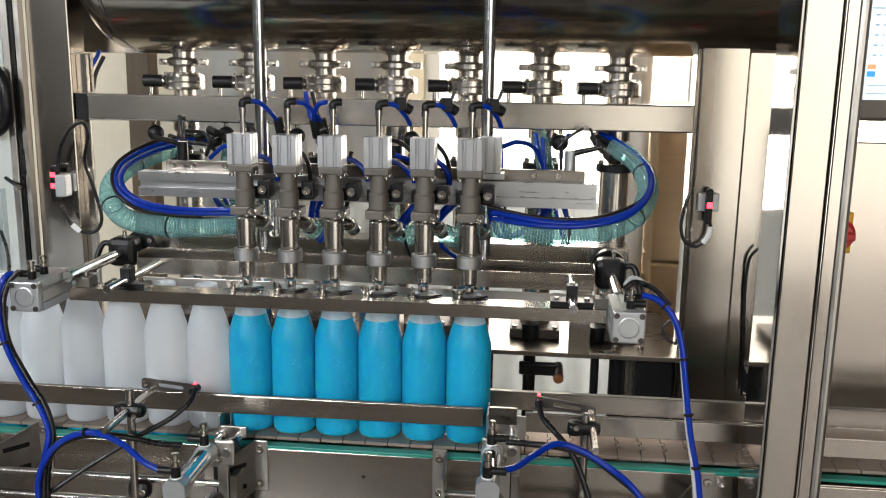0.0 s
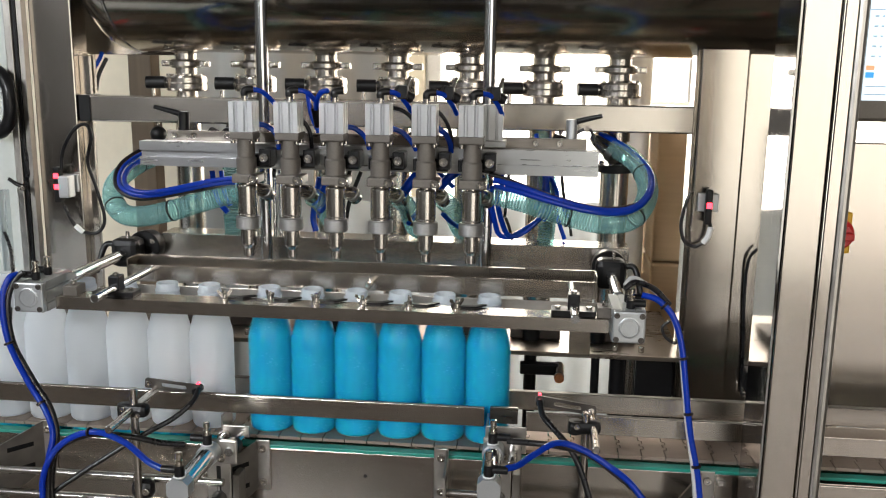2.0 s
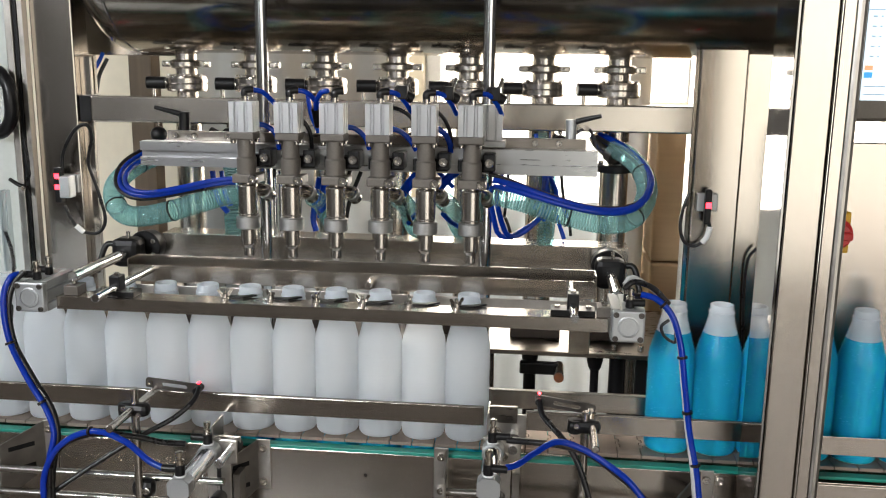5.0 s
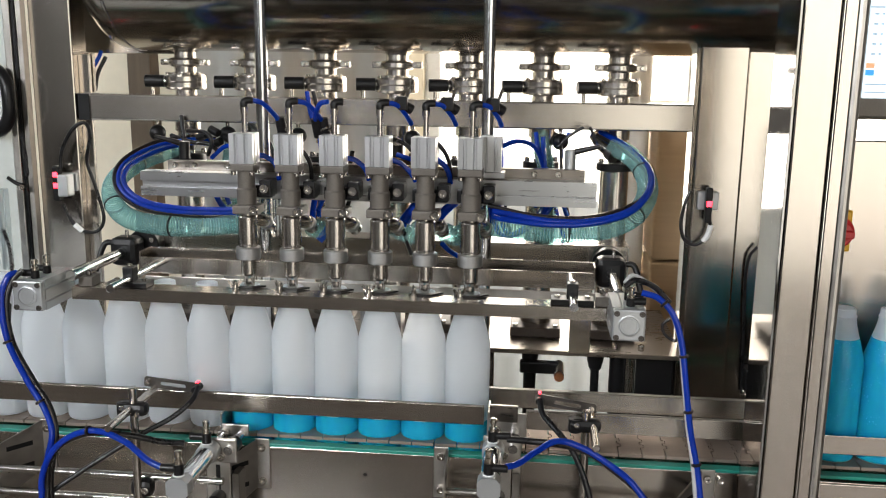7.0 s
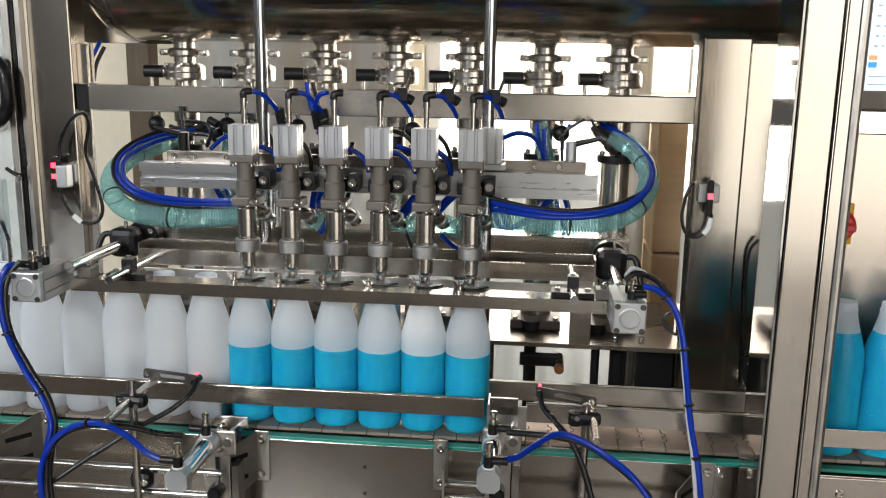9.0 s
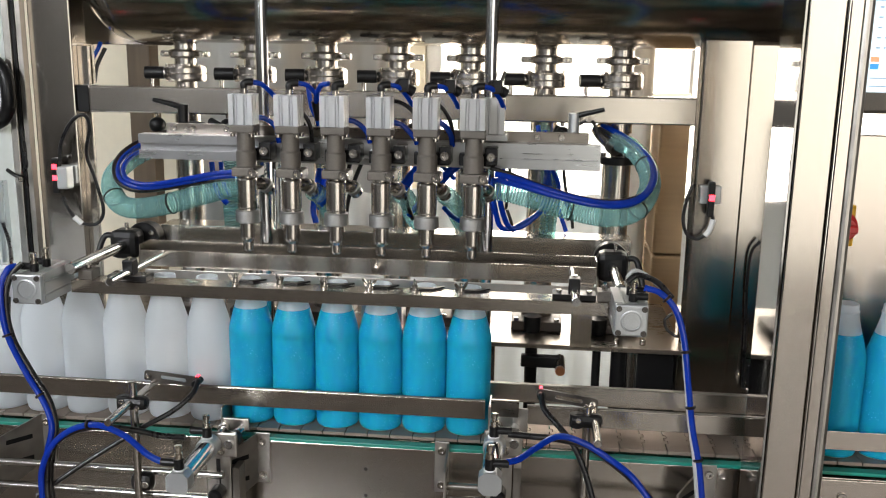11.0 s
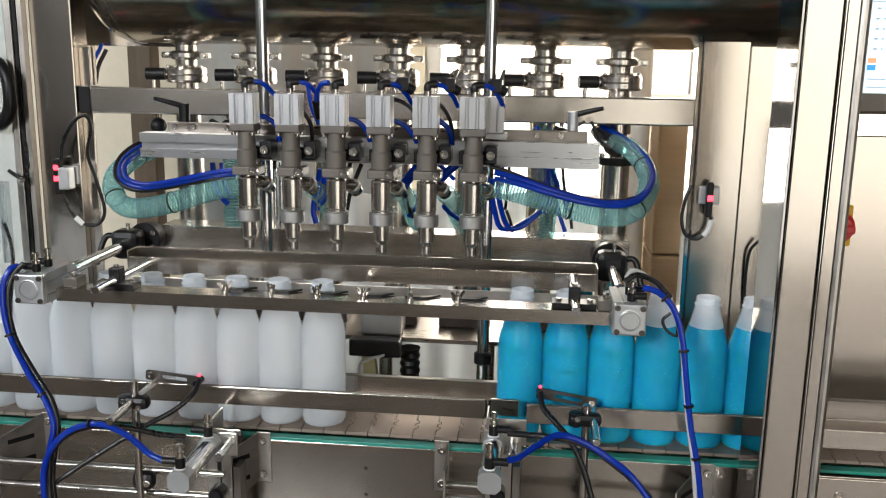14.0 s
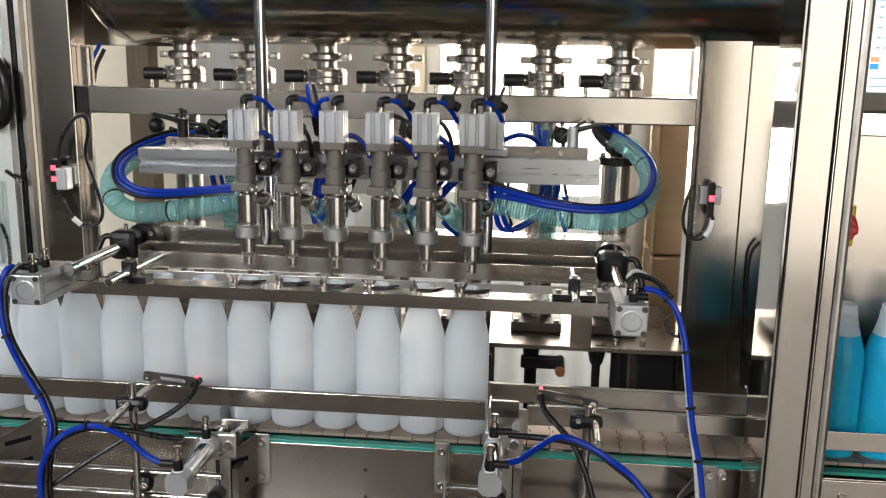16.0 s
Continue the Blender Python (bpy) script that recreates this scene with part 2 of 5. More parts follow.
def again(name, source, parent, loc, label=""):
    """One more part on the mesh of source, shifted by loc."""
    ob = new(name, source.data)
    ob.parent = parent
    ob.location = loc
    ORIGIN[ob] = ORIGIN[parent] + Vector(loc)
    return tagged(ob, label)


def setting(name, bm, mat, label, category):
    me = bpy.data.meshes.new(name)
    bm.to_mesh(me)
    bm.free()
    ob = new(name, finish(me, mat))
    ORIGIN[ob] = Vector((0, 0, 0))
    return tagged(ob, label, category, kind="structure")


def box(lo, hi, bevel=0.0, bm=None):
    """A box between two corners, its edges rounded."""
    one = bmesh.new()
    bmesh.ops.create_cube(one, size=1)
    for v in one.verts:
        v.co = Vector([(lo[i] + hi[i]) / 2 + v.co[i] * (hi[i] - lo[i]) for i in range(3)])
    if bevel:
        bmesh.ops.bevel(one, geom=one.edges[:], offset=bevel, segments=2, affect="EDGES", profile=0.5)
    return join(bm, one)


def join(bm, one):
    if bm is None:
        return one
    me = bpy.data.meshes.new("scrap")
    one.to_mesh(me)
    one.free()
    bm.from_mesh(me)
    bpy.data.meshes.remove(me)
    return bm


def turned(profile, at=(0, 0, 0), axis="z", seg=32, bm=None, crisp=12):
    """A body of revolution: profile rows of (radius, height along the axis); bends of more than crisp degrees are sharp edges."""
    one = bmesh.new()
    rings = []
    for r, h in profile:
        ring = []
        for i in range(seg):
            a = 2 * math.pi * i / seg
            c, s = r * math.cos(a), r * math.sin(a)
            p = {"z": (c, s, h), "x": (h, c, s), "y": (s, h, c)}[axis]
            ring.append(one.verts.new(Vector(p) + Vector(at)))
        rings.append(ring)
    for a, b in zip(rings, rings[1:]):
        for i in range(seg):
            one.faces.new((a[i], a[(i + 1) % seg], b[(i + 1) % seg], b[i]))
    for f in one.faces:
        f.smooth = True
    one.faces.new(rings[0][::-1])
    one.faces.new(rings[-1])
    bends = [180.0]
    for (r0, h0), (r1, h1), (r2, h2) in zip(profile, profile[1:], profile[2:]):
        a = math.atan2(h1 - h0, r1 - r0) - math.atan2(h2 - h1, r2 - r1)
        bends.append(abs(math.degrees((a + math.pi) % (2 * math.pi) - math.pi)))
    for ring, bend in zip(rings, [*bends, 180.0]):
        if bend > crisp:
            for i in range(seg):
                one.edges.get((ring[i], ring[(i + 1) % seg])).smooth = False
    return join(bm, one)


def hoop(profile, seg=16):
    """An open band of revolution about z."""
    one = bmesh.new()
    rings = [[one.verts.new((r * math.cos(a), r * math.sin(a), h)) for a in (2 * math.pi * i / seg for i in range(seg))] for r, h in profile]
    for a, b in zip(rings, rings[1:]):
        for i in range(seg):
            one.faces.new((a[i], a[(i + 1) % seg], b[(i + 1) % seg], b[i])).smooth = True
    return one


def rod(p, q, r, seg=16, chamfer=0.0008, bm=None):
    """A round bar from p to q with chamfered ends."""
    p, q = Vector(p), Vector(q)
    n = (q - p).length
    one = turned([(r - chamfer, 0), (r, chamfer), (r, n - chamfer), (r - chamfer, n)], seg=seg)
    turn = (q - p).to_track_quat("Z", "Y").to_matrix().to_4x4()
    one.transform(Matrix.Translation(p) @ turn)
    return join(bm, one)


def hexagon(p, q, r, bm=None):
    return rod(p, q, r, 6, r * 0.12, bm)


def extruded(poly, axis, lo, hi, bm=None):
    """A flat outline (two coordinates, in the order of the other two axes) drawn out along an axis."""
    one = bmesh.new()
    def put(u, v, h):
        return {"x": (h, u, v), "y": (u, h, v), "z": (u, v, h)}[axis]
    a = [one.verts.new(put(u, v, lo)) for u, v in poly]
    b = [one.verts.new(put(u, v, hi)) for u, v in poly]
    n = len(poly)
    for i in range(n):
        one.faces.new((a[i], a[(i + 1) % n], b[(i + 1) % n], b[i]))
    one.faces.new(a[::-1])
    one.faces.new(b)
    bmesh.ops.recalc_face_normals(one, faces=one.faces[:])
    return join(bm, one)


def curve_points(pts, n):
    """n points evenly along a smooth curve through pts."""
    pts = [Vector(p) for p in pts]
    ext = [pts[0] * 2 - pts[1], *pts, pts[-1] * 2 - pts[-2]]
    fine = []
    for i in range(1, len(ext) - 2):
        a, b, c, d = ext[i - 1:i + 3]
        for k in range(24):
            u = k / 24
            fine.append(0.5 * (2 * b + (c - a) * u + (2 * a - 5 * b + 4 * c - d) * u * u + (3 * b - 3 * c + d - a) * u ** 3))
    fine.append(pts[-1])
    run = [0.0]
    for p, q in zip(fine, fine[1:]):
        run.append(run[-1] + (q - p).length)
    out, j = [], 0
    for i in range(n):
        s = run[-1] * i / (n - 1)
        while j < len(run) - 2 and run[j + 1] < s:
            j += 1
        f = (s - run[j]) / max(run[j + 1] - run[j], 1e-9)
        out.append(fine[j].lerp(fine[j + 1], min(1, max(0, f))))
    return out


def tube(pts, r, n=0, seg=10, bm=None, radii=None, even=False, capped=True):
    """A round tube along a smooth curve through pts."""
    path = [Vector(p) for p in pts] if even else curve_points(pts, n or 12 * len(pts))
    one = bmesh.new()
    rings, up = [], None
    for i, p in enumerate(path):
        t = (path[min(i + 1, len(path) - 1)] - path[max(i - 1, 0)]).normalized()
        up = (up - t * up.dot(t)).normalized() if up else t.orthogonal().normalized()
        side = t.cross(up)
        rr = radii[i] if radii else r
        rings.append([one.verts.new(p + (up * math.cos(a) + side * math.sin(a)) * rr) for a in (2 * math.pi * k / seg for k in range(seg))])
    for a, b in zip(rings, rings[1:]):
        for i in range(seg):
            one.faces.new((a[i], a[(i + 1) % seg], b[(i + 1) % seg], b[i]))
    for f in one.faces:
        f.smooth = True
    if capped:
        one.faces.new(rings[0][::-1])
        one.faces.new(rings[-1])
    for ring in (rings[0], rings[-1]):
        for i in range(seg):
            one.edges.get((ring[i], ring[(i + 1) % seg])).smooth = False
    bmesh.ops.recalc_face_normals(one, faces=one.faces[:])
    return join(bm, one)


def bolts(places, axis, r, h, bm=None):
    """Socket-head screws: a round head with a hexagon hole."""
    for p in places:
        bm = turned([(r * 0.9, 0), (r, 0.15 * h), (r, 0.85 * h), (r * 0.88, h), (r * 0.5, h), (r * 0.45, h * 0.4)], p, axis, 14, bm)
    return bm


def screws(name, places, axis, r, h, mat, parent):
    """Equal socket-head screws, each a part of its own on one mesh."""
    head_one = part(name, bolts([places[0]], axis, r, h), mat, parent)
    for p in places[1:]:
        again(name, head_one, parent, Vector(p) - Vector(places[0]))


# ---- timetable, in seconds ----
BELT_SPEED = 0.226
BELT_RUNS = [(1.85, 5.83), (11.94, 15.92)]
QUEUE_RUNS = [(2.98, 4.971), (13.1, 15.091)]
PITCH = 0.075


def eased(t, steps, low=0.0):
    """The value at t of a thing that goes through steps of (start, end, value), gently at both ends."""
    value = low
    for a, b, v in steps:
        if t >= b:
            value = v
        elif t > a:
            u = (t - a) / (b - a)
            return value + (v - value) * u * u * (3 - 2 * u)
    return value


def run(t, runs):
    """Metres gone by t, with short run-ups."""
    gone = 0.0
    for a, b in runs:
        u = min(max(t - a, 0), b - a)
        gone += BELT_SPEED * (u * u / 0.12 if u < 0.06 else u - 0.015 if u < b - a - 0.06 else u - 0.015)
    return gone


def head_lift(t):
    return eased(t, [(0.5, 0.95, 0.055), (5.67, 6.15, 0.0), (10.62, 11.07, 0.055), (15.75, 16.25, 0.0)])


def stem_drop(t):
    return eased(t, [(0.25, 0.5, 0.034), (6.2, 6.4, 0.0), (10.35, 10.6, 0.034)])


def carriage_out(t):
    return eased(t, [(0.95, 1.4, 0.054), (5.55, 5.8, 0.0), (11.05, 11.45, 0.054), (15.66, 15.92, 0.0)])


def gate_entry(t):
    return eased(t, [(2.8, 2.95, 0.05), (4.98, 5.12, 0.0), (12.93, 13.08, 0.05), (15.12, 15.28, 0.0)])


def gate_exit(t):
    return eased(t, [(1.62, 1.76, 0.05), (3.95, 4.1, 0.0), (11.72, 11.86, 0.05), (14.05, 14.2, 0.0)])


def level(t):
    rows = [(0, 0), (6.75, 0), (7.0, 0.033), (7.5, 0.059), (8.0, 0.083), (8.5, 0.107), (9.0, 0.1345), (9.2, 0.145), (9.6, 0.165), (10.1, 0.19), (10.4, 0.202), (16, 0.202)]
    for (a, u), (b, v) in zip(rows, rows[1:]):
        if t <= b:
            return u + (v - u) * (t - a) / (b - a)
    return rows[-1][1]


def key_times(function, step=0.05):
    """The clip's start and end, and every step during which the value changes."""
    n = round(16 / step)
    ts = [i * step for i in range(n + 1)]
    keep = [t for i, t in enumerate(ts) if i in (0, n) or function(ts[i - 1]) != function(t) or function(ts[i + 1]) != function(t)]
    return keep


MOVERS = []  # (object, function of the time that gives its pose)


# ---- the room ----
# floor, ceiling, south and side walls are unseen, dark for the steel's reflections
setting("floor", box((-4.2, -5.2, -0.1), (4.7, 2.0, 0.0)), concrete, "glossy brown-grey coated factory floor under the machine", "floor")
setting("ceiling", box((-4.2, -5.2, 4.2), (4.7, 2.0, 4.3)), ceiling_paint, "unseen dark grey factory ceiling", "ceiling")


def wall_with_openings(name, axis, at, thick, span, openings, mat, label):
    """An upright wall along x or y, with rectangular openings of (from, to, sill, head)."""
    bm = None
    def slab(a, b, lo, hi):
        nonlocal bm
        if b - a > 1e-4 and hi - lo > 1e-4:
            bm = box((a, at, lo), (b, at + thick, hi), 0, bm) if axis == "x" else box((at, a, lo), (at + thick, b, hi), 0, bm)
    left = span[0]
    for a, b, lo, hi in sorted(openings):
        slab(left, a, 0, 4.2)
        slab(a, b, 0, lo)
        slab(a, b, hi, 4.2)
        left = b
    slab(left, span[1], 0, 4.2)
    return setting(name, bm, mat, label, "wall")


def window(name, axis, at, opening, label):
    """Frame bars and glass in a wall opening."""
    a, b, lo, hi = opening
    t = thing(name, ((a + b) / 2, at, lo) if axis == "x" else (at, (a + b) / 2, lo), label, "window", kind="structure")
    def bar(u0, u1, z0, z1):
        return box((u0, at - 0.03, z0), (u1, at + 0.03, z1), 0.003) if axis == "x" else box((at - 0.03, u0, z0), (at + 0.03, u1, z1), 0.003)
    mid = (a + b) / 2
    for u0, u1, z0, z1 in ((a, b, lo, lo + 0.05), (a, b, hi - 0.05, hi), (a, a + 0.05, lo + 0.05, hi - 0.05), (b - 0.05, b, lo + 0.05, hi - 0.05), (mid - 0.025, mid + 0.025, lo + 0.05, hi - 0.05)):
        part("window_frame", bar(u0, u1, z0, z1), white_plastic, t)
    for u0, u1 in ((a + 0.05, mid - 0.025), (mid + 0.025, b - 0.05)):
        g = part("pane", box((u0, at - 0.003, lo + 0.05), (u1, at + 0.003, hi - 0.05)) if axis == "x" else box((at - 0.003, u0, lo + 0.05), (at + 0.003, u1, hi - 0.05)), glass, t)
        g.visible_shadow = False


REAR_WINDOW = (-0.1, 1.7, 0.4, 2.4)
wall_with_openings("wall_north", "x", 1.6, 0.15, (-4.2, 4.7), [REAR_WINDOW], cream_wall, "cream painted wall behind the machine")
# openings behind and beside the view, added to light the machine
FRONT = [(-2.6, -1.2, 2.6, 3.9), (0.6, 4.2, 0.1, 3.2)]
wall_with_openings("wall_south", "x", -5.2, 0.15, (-4.2, 4.7), FRONT, hall_wall, "unseen dark grey wall with two windows")
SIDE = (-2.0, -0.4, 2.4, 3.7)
wall_with_openings("wall_west", "y", -4.2, 0.15, (-5.2, 2.0), [SIDE], hall_wall, "unseen dark grey side wall with a window")
wall_with_openings("wall_east", "y", 4.55, 0.15, (-5.2, 2.0), [], hall_wall, "unseen dark grey side wall")
window("window_1", "x", 1.68, REAR_WINDOW, "bright white-framed window behind the machine")
window("window_2", "x", -5.13, FRONT[0], "unseen white-framed window added for light")
window("window_3", "x", -5.13, FRONT[1], "tall white-framed glazing, unseen, added for light")
window("window_4", "y", -4.13, SIDE, "unseen white-framed side window added for light")
bm = box((-30, -30, -0.4), (30, 30, -0.12))
setting("ground", bm, concrete, "grey paved yard outside the hall", "ground")

setting("backdrop", box((-2.5, 2.9, 0.0), (4.5, 2.92, 3.6)), daylight, "bright overexposed daylight outside the window", "backdrop")


def rippled(outline, axis, lo, hi):
    bm = extruded(outline, axis, lo, hi)
    for f in bm.faces:
        f.smooth = True
    return bm


# white ribbed partition behind the machine
ribs = [(x0, 1.2 - 0.018 * (1 + math.cos(i * math.pi / 4))) for i, x0 in enumerate(-0.78 + 0.0135 * k for k in range(0, 190))]
low = [(x, y) for x, y in ribs]
outline = low + [(x, y + 0.004) for x, y in reversed(low)]
setting("partition", rippled(outline, "z", 0.0, 1.13), strip_sheet, "milky white ribbed sheet partition behind the machine", "partition")
setting("ribbed_sheet", rippled([(-0.70 + 0.0135 * k, 1.1 - 0.014 * (1 + math.cos(k * math.pi / 5))) for k in range(46)] + [(-0.09, 1.12), (-0.70, 1.12)], "z", 1.131, 2.3), white_wall, "white ribbed sheet wall behind the machine", "partition")
t = thing("wooden_post", (-0.82, 1.03, 0), "brown stained wooden post standing behind the machine", "post")
part("shaft", box((-0.853, 1.0, 0), (-0.785, 1.06, 2.4), 0.004), brown_wood, t)
t = thing("white_column", (0.527, 0.78, 0), "round white column standing behind the machine", "column")
part("shaft", turned([(0.027, 0), (0.027, 2.4)], (0.527, 0.78, 0)), white_wall, t)
t = thing("carton_stack", (0.71, 0.8, 0), "tall stack of tan cardboard cartons behind the machine", "carton")
tan = material("tan corrugated cardboard", (0.42, 0.30, 0.18), 0.8, 0, 0.1, (6, 6, 120), 6, 0.1)
for k in range(4):
    part("carton", box((0.558, 0.64, 0.36 * k), (0.86, 0.95, 0.36 * k + 0.355), 0.006), tan, t)

# ---- machine frame ----
frame_thing = thing("machine_frame", (0, 0.3, 0), "brushed stainless steel frame of a bottle filling machine", "frame")
part("rear_post", box((-0.715, 0.28, 0), (-0.628, 0.34, 2.2), 0.003), steel_z, frame_thing)
part("rear_post", box((0.582, 0.28, 0), (0.668, 0.34, 2.2), 0.003), steel_z, frame_thing)
part("post_flange", box((-0.628, 0.3, 0), (-0.606, 0.31, 1.53), 0.001), steel_z, frame_thing)
part("post_edge", box((0.5735, 0.283, 0), (0.5815, 0.335, 2.2), 0.001), steel_mirror, frame_thing, "bright stainless edge strip")
part("rear_panel", box((0.672, 0.30, 0), (0.798, 0.306, 2.2), 0.001), steel_z, frame_thing)
part("front_post", box((0.627, -0.2, 0), (0.674, -0.1, 2.2), 0.002), steel_z, frame_thing)
part("post_lining", box((0.6225, -0.196, 0), (0.6262, -0.083, 2.2), 0.0005), steel_lining, frame_thing, "bright stainless lining sheet")
part("cross_beam", box((-0.60, 0.28, 1.402), (0.576, 0.33, 1.453), 0.003), steel_x, frame_thing)
part("gasket", box((-0.624, 0.281, 1.4015), (-0.6005, 0.329, 1.4535), 0.001), black, frame_thing, "black rubber gasket")
deck = part("deck_plate", box((-0.6, 0.22, 0.976), (0.5745, 0.55, 0.985), 0.001), steel_deck, frame_thing, "stainless deck plate in a darkened colour")
screws("deck_bolt", [(x, 0.245, 0.985) for x in (-0.28, -0.23, 0.03, 0.45, 0.5)], "z", 0.006, 0.012, steel_turned, frame_thing)

door = thing("sliding_door", (0.69, -0.19, 0), "open brushed steel framed machine door", "door")
part("door_rail", box((0.6745, -0.2015, 0), (0.679, -0.15, 2.2), 0.0018), steel_mirror, door, "bright rounded edge rail")
part("door_frame", box((0.6792, -0.2, 0), (0.694, -0.16, 2.2), 0.0005), steel_z, door)
part("door_edge", box((0.6942, -0.2012, 0), (0.709, -0.16, 2.2), 0.0055), steel_plain, door, "rounded dull steel edge")

guard = thing("guard_door", (-0.78, 0.26, 0), "clear acrylic guard door with a black pull handle", "door")
part("pane", box((-1.25, 0.262, 0.4), (-0.75, 0.266, 2.2)), acrylic, guard)
part("door_frame", box((-0.75, 0.25, 0.0), (-0.735, 0.275, 2.2), 0.002), steel_plain, guard)
part("seal", box((-0.734, 0.255, 0.0), (-0.728, 0.272, 2.2)), black, guard)
part("edge_strip", box((-0.7275, 0.258, 0.0), (-0.7165, 0.276, 2.2), 0.001), steel_plain, guard, "dull steel edge strip")
part("handle", tube([(-0.80, 0.25, 1.49), (-0.765, 0.235, 1.50), (-0.738, 0.225, 1.475), (-0.732, 0.222, 1.44), (-0.738, 0.225, 1.405), (-0.765, 0.235, 1.38), (-0.80, 0.25, 1.385)], 0.013, 40, 12), black, guard, "black plastic pull handle")

# ---- conveyor ----
conveyor = thing("conveyor", (0, 0, 0), "stainless steel bottle conveyor with green slide strips", "conveyor")
part("side_plate", box((-2.9, -0.064, 0.62), (0.625, -0.056, 0.885), 0.001), steel_x, conveyor)
part("side_plate", box((0.633, -0.064, 0.62), (2.9, -0.056, 0.880), 0.001), steel_x, conveyor)
part("side_plate", box((-2.9, 0.056, 0.62), (2.9, 0.064, 0.883), 0.001), steel_x, conveyor)
part("slide_strip", box((-2.9, -0.0655, 0.8855), (2.9, -0.0475, 0.8915), 0.0015), green_strip, conveyor, "green plastic slide strip")
part("slide_strip", box((-2.9, 0.0475, 0.8835), (2.9, 0.064, 0.8915), 0.0015), green_strip, conveyor, "green plastic slide strip")
part("bed", box((-2.9, -0.03, 0.855), (2.9, 0.03, 0.866)), steel_x, conveyor)
for x in (-2.6, -0.9, 0.9, 2.6):
    part("leg", box((x - 0.02, -0.05, 0), (x + 0.02, 0.05, 0.62), 0.003), steel_z, conveyor)
screws("bolt", [(x, -0.0642, z) for x, z in ((0.60, 0.872), (0.735, 0.862), (0.785, 0.85))], "y", 0.007, -0.007, steel_turned, conveyor)
screws("tapped_hole", [(x, -0.0641, z) for x, z in ((0.02, 0.845), (0.02, 0.797), (-0.18, 0.80))], "y", 0.0032, -0.0008, black, conveyor)
part("weld_plate", box((0.70, -0.068, 0.74), (0.9, -0.0642, 0.878), 0.001), steel_x, conveyor, "bolted stainless joint plate")

chain = thing("conveyor_chain", (0, 0, 0.9), "worn stainless slat chain running under the bottles", "chain")
SLAT = 0.0381


def slat_mesh():
    """One plate of the chain, with hinge tongues that mesh with the next plate."""
    w, g, h = SLAT / 2, 0.0009, 0.046
    pts = [(-w + g, -h), (w - g, -h), (w - g, -0.017), (w + 0.0045, -0.0155), (w + 0.0045, -0.0065), (w - g, -0.005), (w - g, 0.005), (w + 0.0045, 0.0065), (w + 0.0045, 0.0155), (w - g, 0.017), (w - g, h), (-w + g, h),
           (-w + g, 0.0185), (-w + 0.0062, 0.0165), (-w + 0.0062, 0.0055), (-w + g, 0.004), (-w + g, -0.004), (-w + 0.0062, -0.0055), (-w + 0.0062, -0.0165), (-w + g, -0.0185)]
    return extruded(pts, "z", 0.8945, 0.9)


slat = part("slat", slat_mesh(), steel_chain, chain)
slat.location.x = -75 * SLAT
for k in range(-74, 74):
    again("slat", slat, chain, (k * SLAT, 0, 0))

guide = thing("guide_rail", (-1.3, -0.05, 0.95), "brushed steel guide rail along the front of the bottles", "guide rail", "guide rails")
part("bar", box((-2.9, -0.054, 0.9405), (0.2165, -0.051, 0.972), 0.0006), steel_x, guide)
part("lip", box((-2.9, -0.0545, 0.9722), (0.2165, -0.0505, 0.9742), 0.0006), grey_metal, guide)
guide = thing("guide_rail", (1.5, -0.05, 0.95), "brushed steel guide rail along the front of the bottles", "guide rail", "guide rails")
part("bar", box((0.285, -0.054, 0.937), (0.69, -0.051, 0.9685), 0.0006), steel_x, guide)
part("lip", box((0.285, -0.0545, 0.9687), (0.69, -0.0505, 0.9707), 0.0006), grey_metal, guide)
part("bar", box((0.70, -0.058, 0.925), (2.9, -0.055, 0.956), 0.0006), steel_x, guide)
guide = thing("guide_rail", (0, 0.05, 0.95), "brushed steel guide rail along the back of the bottles", "guide rail", "guide rails")
part("bar", box((-2.9, 0.048, 0.9335), (2.9, 0.051, 0.966), 0.0006), steel_x, guide)
part("lip", box((-2.9, 0.0445, 0.9662), (2.9, 0.0545, 0.9682), 0.0006), grey_metal, guide)
part("bar", box((0.58, 0.0465, 0.9015), (2.9, 0.0495, 0.9325), 0.0006), steel_x, guide)

# ---- bottles ----
SKIN = [(0.030, 0.0), (0.0345, 0.0012), (0.0366, 0.005), (0.0372, 0.012), (0.03742, 0.020), (0.03742, 0.157), (0.0371, 0.164), (0.0357, 0.172), (0.0300, 0.193), (0.0257, 0.207), (0.0215, 0.2235), (0.0195, 0.2345),
        (0.0195, 0.2353), (0.0205, 0.236), (0.0205, 0.2382), (0.0187, 0.2392), (0.0182, 0.249), (0.0176, 0.25), (0.016, 0.25), (0.0155, 0.248), (0.0155, 0.232)]


def bottle_skin_mesh():
    bm = turned(SKIN, (0, 0, 0.9), seg=40, crisp=60)
    bm.faces.ensure_lookup_table()
    bmesh.ops.delete(bm, geom=[bm.faces[-1]], context="FACES_ONLY")
    return bm


def skin_radius(h):
    for (r0, h0), (r1, h1) in zip(SKIN[:12], SKIN[1:12]):
        if h0 <= h <= h1:
            return r0 + (r1 - r0) * (h - h0) / max(h1 - h0, 1e-6)
    return SKIN[0][0]


def liquid_mesh(lo, hi, shrink=0.0):
    """Liquid that wets the wall of a bottle between two heights."""
    hs = [lo] + [h for r, h in SKIN[:12] if lo + 0.0005 < h < hi - 0.0005] + [hi]
    rows = [(0.0003, lo)] + [(skin_radius(h) + 0.00012 - shrink, h) for h in hs] + [(0.0005, hi - 0.0006)]
    return turned(rows, (0, 0, 0.9), seg=40, crisp=60)


